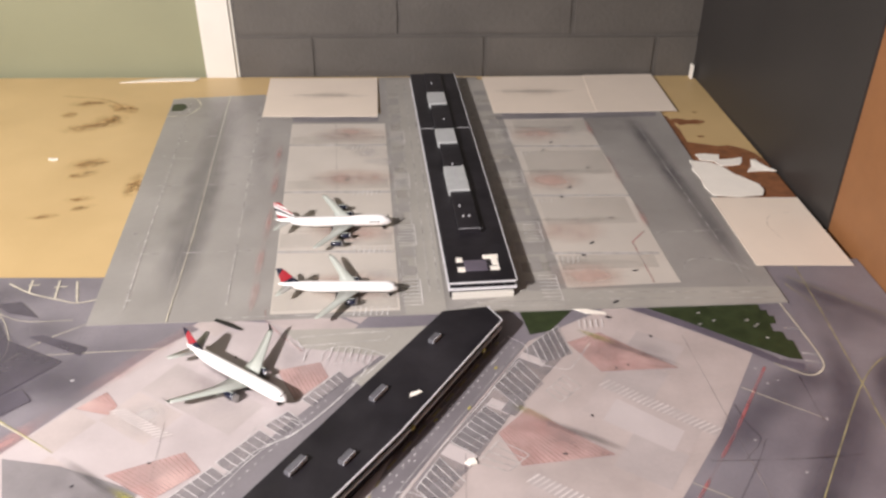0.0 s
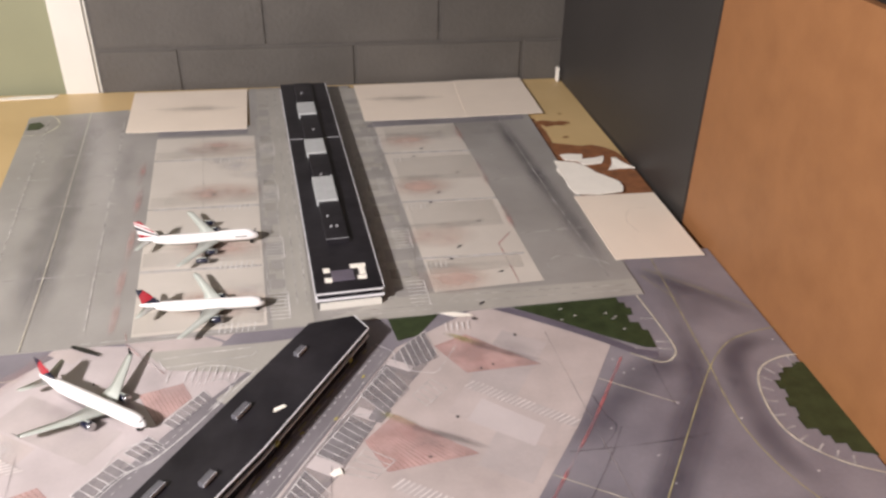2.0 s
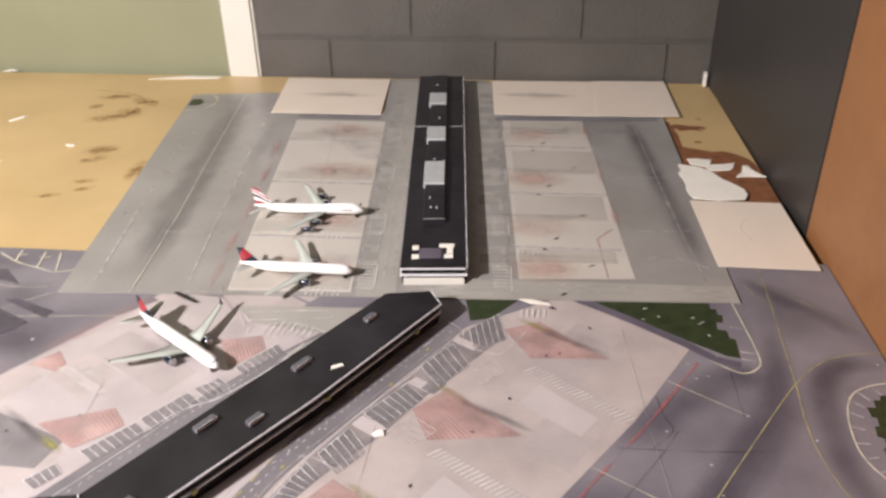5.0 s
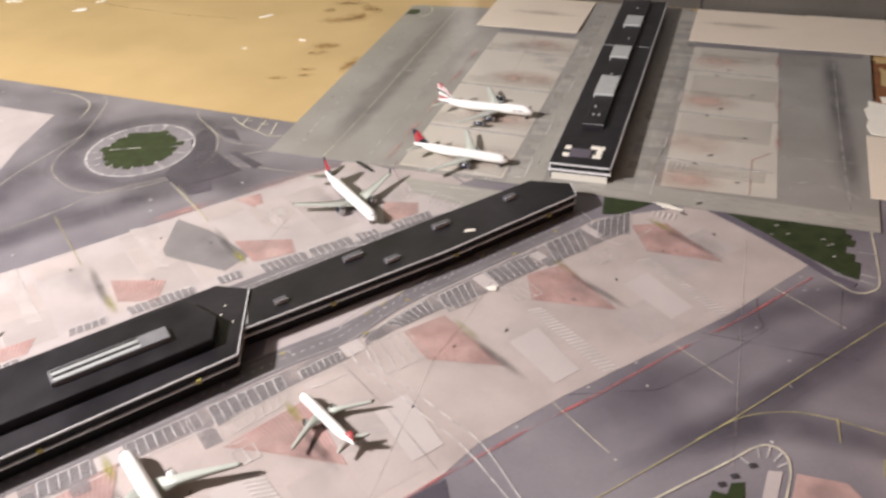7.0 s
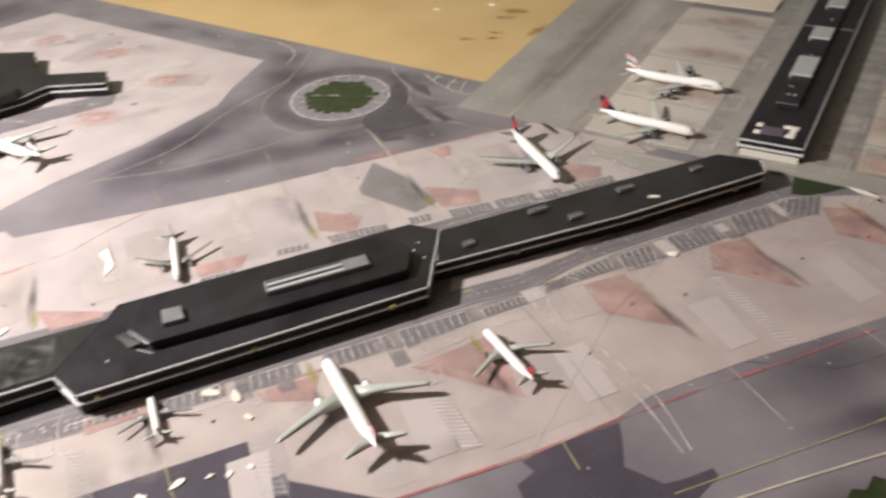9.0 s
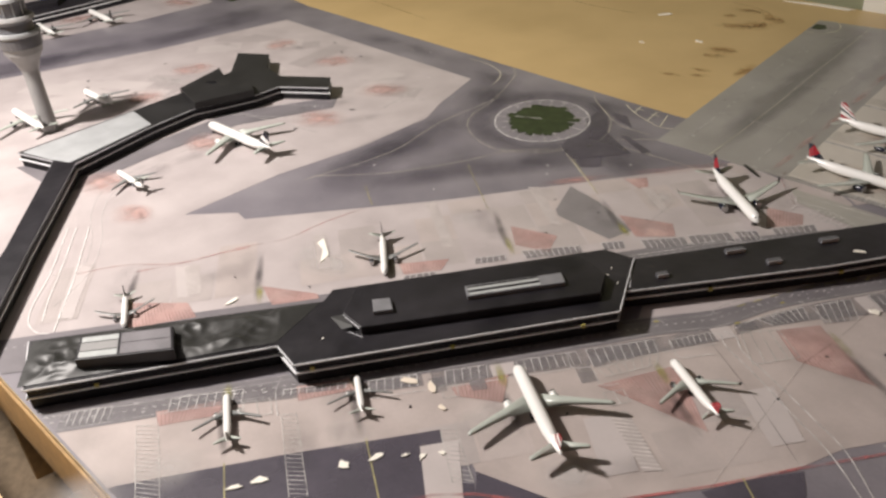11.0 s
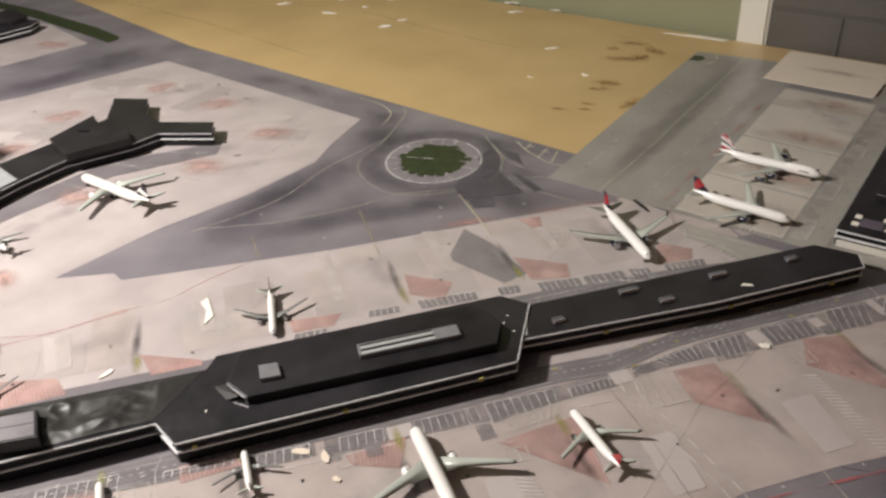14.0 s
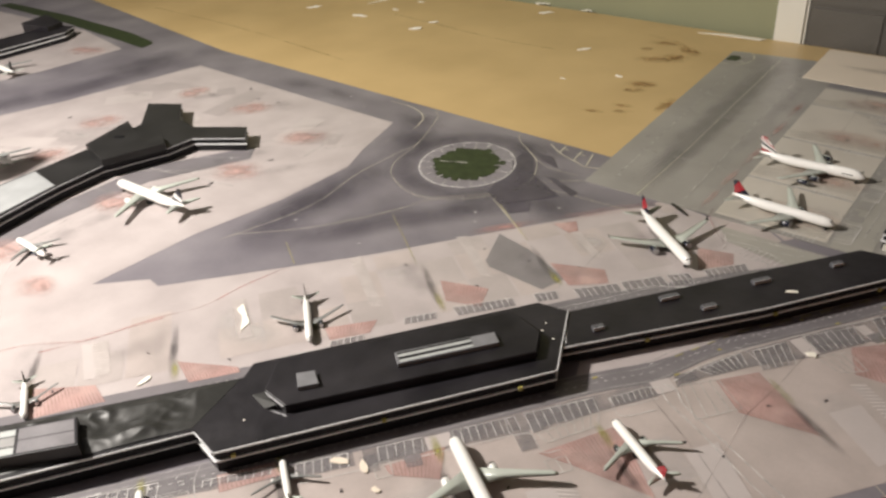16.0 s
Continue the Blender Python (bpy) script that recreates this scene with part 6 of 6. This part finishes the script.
def blade(sections, thick, upright=False):
    """A wing or fin through its sections (leading edge x, y, z, chord), thinning to the tip."""
    bm = bmesh.new()
    sec = ((0, 0), (0.05, 0.3), (0.2, 0.52), (0.5, 0.46), (1, 0.03), (0.5, -0.32), (0.15, -0.36))
    rows, m = [], len(sections)
    for k, (x, y, z, c) in enumerate(sections):
        th = thick * (1 - 0.6 * k / (m - 1))
        rows.append([bm.verts.new((x - u * c, y + (v * th if upright else 0), z + (0 if upright else v * th))) for u, v in sec])
    n = len(sec)
    for a, b in zip(rows, rows[1:]):
        for i in range(n):
            f = bm.faces.new((a[i], a[(i + 1) % n], b[(i + 1) % n], b[i]))
            f.smooth = True
    bm.faces.new(rows[0][::-1])
    bm.faces.new(rows[-1])
    return bm


def airliner(label, nose, heading, L, span, fin_bands, wing="wing", engine="navy", engines=(0.30,), rear=False, winglet=None, r=None, hump=False, group="model airliners", cheat=None, stab="wing", slant=0.16, chord=0.15):
    """A die-cast airliner: its nose's place on the mat, where it points, length and span."""
    r = r or L * 0.047
    hz = r + L * 0.032
    base = Matrix.Translation((nose[0], nose[1], nose[2])) @ pose(0, 0, 0, 0, 0, heading)
    p = thing("model_airliner", label, "model airplane", group, at=base)
    body = [(0, -0.25 * r, 0.04 * r), (-0.008 * L, -0.22 * r, 0.34 * r), (-0.025 * L, -0.14 * r, 0.62 * r), (-0.055 * L, -0.04 * r, 0.88 * r), (-0.095 * L, 0, r), (-0.35 * L, 0, r), (-0.66 * L, 0, r), (-0.76 * L, 0.08 * r, 0.93 * r),
            (-0.86 * L, 0.28 * r, 0.70 * r), (-0.94 * L, 0.48 * r, 0.40 * r), (-0.99 * L, 0.58 * r, 0.17 * r), (-L, 0.6 * r, 0.08 * r)]
    fus = part("fuselage", tube([(x, hz + z, q) for x, z, q in body]), "plane_white", p, "glossy white fuselage")
    if hump:
        part("upper_deck", tube([(-0.03 * L, hz + 0.25 * r, 0.3 * r), (-0.07 * L, hz + 0.45 * r, 0.66 * r), (-0.12 * L, hz + 0.5 * r, 0.78 * r), (-0.28 * L, hz + 0.45 * r, 0.76 * r), (-0.38 * L, hz + 0.2 * r, 0.7 * r)]), "plane_white", p, "white upper deck hump")
    wz = hz + (0.55 if hump else 0) * r
    part("cockpit_window", box(-0.036 * L, -0.50 * r, wz + 0.34 * r, -0.026 * L, 0.50 * r, wz + 0.52 * r, bevel=0.0002), "black", fus)
    if cheat:
        for sy in (-1, 1):
            part("cheat_line", box(-0.20 * L, -0.0003, -0.0006, -0.10 * L, 0.0003, 0.0006), cheat, fus, "dark ribbon stripe").location = (0, sy * 1.0 * r, hz + 0.25 * r)
    for sy in (-1, 1):
        lead = lambda q: -0.31 * L - 0.29 * L * q
        rise = lambda q: hz - 0.45 * r + 0.75 * r * q
        out = lambda q: sy * (0.5 * r + (span / 2 - 0.5 * r) * q)
        back = -0.33 * L - chord * L - 0.015 * L
        part("wing", blade([(lead(0), out(0), rise(0), lead(0) - back), (lead(0.36), out(0.36), rise(0.3), lead(0.36) - back + 0.02 * L), (lead(0.94), out(0.94), rise(0.95), 0.055 * L), (lead(1) - 0.012 * L, out(1), rise(1), 0.028 * L)], 0.017 * L), wing, p, "swept wing")
        part("flap_fairing", tube([(back + 0.07 * L, rise(0.2) - 0.1 * r, 0.02 * r), (back + 0.04 * L, rise(0.2) - 0.15 * r, 0.13 * r), (back - 0.045 * L, rise(0.3), 0.02 * r)], 8), wing, p).location.y = out(0.42)
        tz = hz + (0.35 * r if not rear else L * 0.15)
        part("stabiliser", blade([(-0.855 * L, sy * 0.2 * r, tz, 0.105 * L), (-0.955 * L, sy * span * 0.185, tz + 0.25 * r, 0.045 * L), (-0.968 * L, sy * span * 0.195, tz + 0.27 * r, 0.025 * L)], 0.009 * L), stab, p)
        if winglet:
            part("winglet", blade([(lead(0.99), out(0.99), rise(1), 0.045 * L), (lead(1) - 0.035 * L, out(1.02), rise(1) + 0.035 * L, 0.022 * L)], 0.004 * L, upright=True), winglet, p)
        if rear:
            part("engine", tube([(-0.66 * L, hz + 0.3 * r, 0.36 * r), (-0.67 * L, hz + 0.3 * r, 0.45 * r), (-0.74 * L, hz + 0.3 * r, 0.45 * r), (-0.81 * L, hz + 0.3 * r, 0.28 * r)], 12), engine, p).location.y = sy * 1.45 * r
        else:
            for k in engines:
                y = sy * span * 0.5 * k / 0.5
                x0 = -0.30 * L - 0.22 * L * (k / 0.5) * 0.9 + 0.03 * L
                er = (0.52 if len(engines) > 1 else 0.66) * r
                ez = hz - 0.45 * r - 0.72 * er
                eng = part("engine", tube([(x0, ez, 0.72 * er), (x0 - 0.004 * L, ez, 0.92 * er), (x0 - 0.03 * L, ez, er), (x0 - 0.07 * L, ez, 0.92 * er), (x0 - 0.10 * L, ez, 0.58 * er)], 14), engine, p, "engine nacelle")
                eng.location.y = y
                part("intake_lip", tube([(x0 + 0.001, ez, 0.74 * er), (x0 + 0.0016, ez, 0.86 * er), (x0 - 0.002, ez, 0.95 * er)], 14), "steel", eng)
                part("pylon", box(x0 - 0.09 * L, y - 0.0005, ez + 0.5 * er, x0 - 0.02 * L, y + 0.0005, hz - 0.2 * r), wing, p)
    # the fin in coloured bands from root to tip
    fh = (0.165 if hump else 0.148) * L
    n = len(fin_bands)
    lean = lambda q, k: q + k * 4 * q * (1 - q) * slant
    lead = lambda q: (-0.805 * L - 0.145 * L * q, hz + 0.62 * r + fh * q)
    trail = lambda q: (-0.975 * L - 0.03 * L * q, hz + 0.62 * r + fh * q)
    for i, mm in enumerate(fin_bands):
        a, b = i / n, (i + 1) / n
        (x0, z0), (x1, z1), (x2, z2), (x3, z3) = lead(lean(a, 1)), trail(lean(a, -1)), trail(lean(b, -1)), lead(lean(b, 1))
        bm = bmesh.new()
        th = 0.009 * L
        mx, mz, nx, nz = x0 * 0.6 + x1 * 0.4, z0 * 0.6 + z1 * 0.4, x3 * 0.6 + x2 * 0.4, z3 * 0.6 + z2 * 0.4
        pts = [(x0, z0, 0.0), (mx, mz, th * (1 - a * 0.5)), (x1, z1, 0.0), (x2, z2, 0.0), (nx, nz, th * (1 - b * 0.5)), (x3, z3, 0.0)]
        lv = [bm.verts.new((x, -w / 2 - 0.0002, z)) for x, z, w in pts]
        rv = [bm.verts.new((x, w / 2 + 0.0002, z)) for x, z, w in pts]
        for q in (lv, rv):
            bm.faces.new((q[0], q[1], q[4], q[5]))
            bm.faces.new((q[1], q[2], q[3], q[4]))
        for j in range(6):
            bm.faces.new((lv[j], lv[(j + 1) % 6], rv[(j + 1) % 6], rv[j]))
        part("fin" if i == 0 else "fin_band", bm, mm, p, "tail fin colour band")
    # undercarriage
    for x, y, k in ((-0.07 * L, 0, 1), (-0.50 * L, 0.55 * r, 2), (-0.50 * L, -0.55 * r, 2)):
        g = part("gear_leg", box(x - 0.0006, y - 0.0006, 0.004 * L, x + 0.0006, y + 0.0006, hz - 0.6 * r), "steel", p)
        wr = 0.0135 * L
        for j in range(k):
            for w in (-1, 1):
                bm = bmesh.new()
                bmesh.ops.create_cone(bm, cap_ends=True, segments=12, radius1=wr, radius2=wr, depth=0.012 * L, matrix=Matrix.Translation((x + (j - (k - 1) / 2) * 2.2 * wr, y + w * 0.013 * L, wr)) @ Matrix.Rotation(math.pi / 2, 4, "X"))
                part("wheel", bm, "black", g)
    return p


NZ, FZ = 0.0013, ZF + 0.0009
airliner("white four-engined model jet with red and navy striped fin", (0.098, 1.351, FZ), 6.4, 0.172, 0.160, ("fin_red", "plane_white", "navy", "plane_white", "fin_red", "plane_white", "fin_red"), "wing", "navy", (0.20, 0.34), hump=True, cheat="navy", r=0.0078, slant=-0.3)
airliner("white twin-engined model jet with navy and red fin", (0.129, 1.177, FZ), 4.1, 0.157, 0.148, ("navy", "fin_red", "fin_red", "navy"), "wing", "navy", (0.17,), r=0.0076, slant=0.3)
airliner("white model widebody jet with red and navy fin", (0.033, 0.954, NZ), -30.5, 0.160, 0.156, ("navy", "fin_red", "fin_red", "navy"), "wing", "navy", (0.16,), winglet="black", r=0.0077, slant=0.3)
airliner("white model narrowbody jet with red fin and dark winglets", (0.141, 0.637, NZ), 157.5, 0.097, 0.093, ("fin_red", "fin_red"), "wing", "black", (0.17,), winglet="black", r=0.0052, chord=0.13)
airliner("large white model jet with grey-green wings and red fin", (0.037, 0.499, NZ), 155.7, 0.144, 0.158, ("plane_white", "fin_red", "plane_white", "fin_red"), "wing", "plane_white", (0.16,), r=0.0076)
airliner("small white regional model jet beside the terminal", (-0.144, 0.231, NZ), 156.0, 0.079, 0.074, ("plane_white",), "wing_dark", "plane_white", (0.17,), r=0.0043, chord=0.115)
airliner("small white regional model jet with dark wings", (-0.073, 0.357, NZ), 153.5, 0.062, 0.072, ("plane_white", "navy"), "wing_dark", "plane_white", (0.17,), r=0.0040, chord=0.115)
airliner("white model narrowbody jet with black wings and fin", (-0.222, 0.496, NZ), -32.0, 0.106, 0.098, ("black", "black"), "wing_dark", "navy", (0.17,), r=0.0048, chord=0.115)
airliner("small white regional model jet with dark fin", (-0.350, 0.185, NZ), -20.5, 0.077, 0.076, ("black",), "wing_dark", "black", (0.17,), r=0.0040, chord=0.115)
airliner("long white model jet with black fin", (-0.870, 0.530, NZ), 188.8, 0.200, 0.170, ("navy", "plane_white", "navy", "black"), "wing", "plane_white", (0.16,), r=0.0088)
airliner("small white rear-engined model jet", (-0.806, 0.330, NZ), 186.6, 0.103, 0.082, ("plane_white", "black"), "wing_dark", "navy", rear=True, r=0.0052)
airliner("white model narrowbody jet behind the forked terminal", (-1.259, 0.410, NZ), 187.0, 0.142, 0.125, ("plane_white", "plane_white"), "wing_dark", "navy", (0.17,), r=0.0068)
airliner("white model jet with black fin on the far apron", (-1.918, 0.622, NZ), 183.6, 0.178, 0.15, ("black", "black"), "wing_dark", "black", (0.17,), r=0.0078)
airliner("white model jet with black fin behind the tower", (-1.90, 0.475, NZ), 183.0, 0.150, 0.14, ("black", "black"), "wing_dark", "black", (0.17,), r=0.0072)
airliner("white model jet parked beyond the tower", (-1.25, 0.262, NZ), 187.0, 0.165, 0.15, ("plane_white", "black"), "wing", "navy", (0.17,), r=0.0078)

# ---------------------------------------------------------------- things on the cabinet
crate = thing("wrapped_tray", "tray wrapped in crinkled shiny black plastic on the cabinet", "tray")
part("base", prism([CAB(0.02, 0.012), CAB(1.0, 0.012), CAB(1.0, 0.38), CAB(0.02, 0.38)], 0.4152, 0.424), "black", crate)
bm = bmesh.new()
rows = []
for j in range(13):
    row = []
    for i in range(161):
        u, v = i / 160, j / 12
        x, y = CAB(0.02 + 0.98 * u, 0.016)
        q = 0.012 * noise.noise(Vector((u * 60, v * 3, 1))) + 0.006 * noise.noise(Vector((u * 150, v * 9, 4)))
        x, y = CAB(0.02 + 0.98 * u, 0.018 + q * min(1, 3 * v + 0.1))
        row.append(bm.verts.new((x, y, 0.424 + 0.085 * v)))
    rows.append(row)
for a, b in zip(rows, rows[1:]):
    for i in range(160):
        bm.faces.new((a[i], a[i + 1], b[i + 1], b[i]))
part("wrapping", bm, "foil", crate, "crinkled shiny black plastic wrapping")
part("lid", prism([CAB(0.02, 0.03), CAB(1.0, 0.03), CAB(1.0, 0.38), CAB(0.02, 0.38)], 0.424, 0.505), "black", crate)
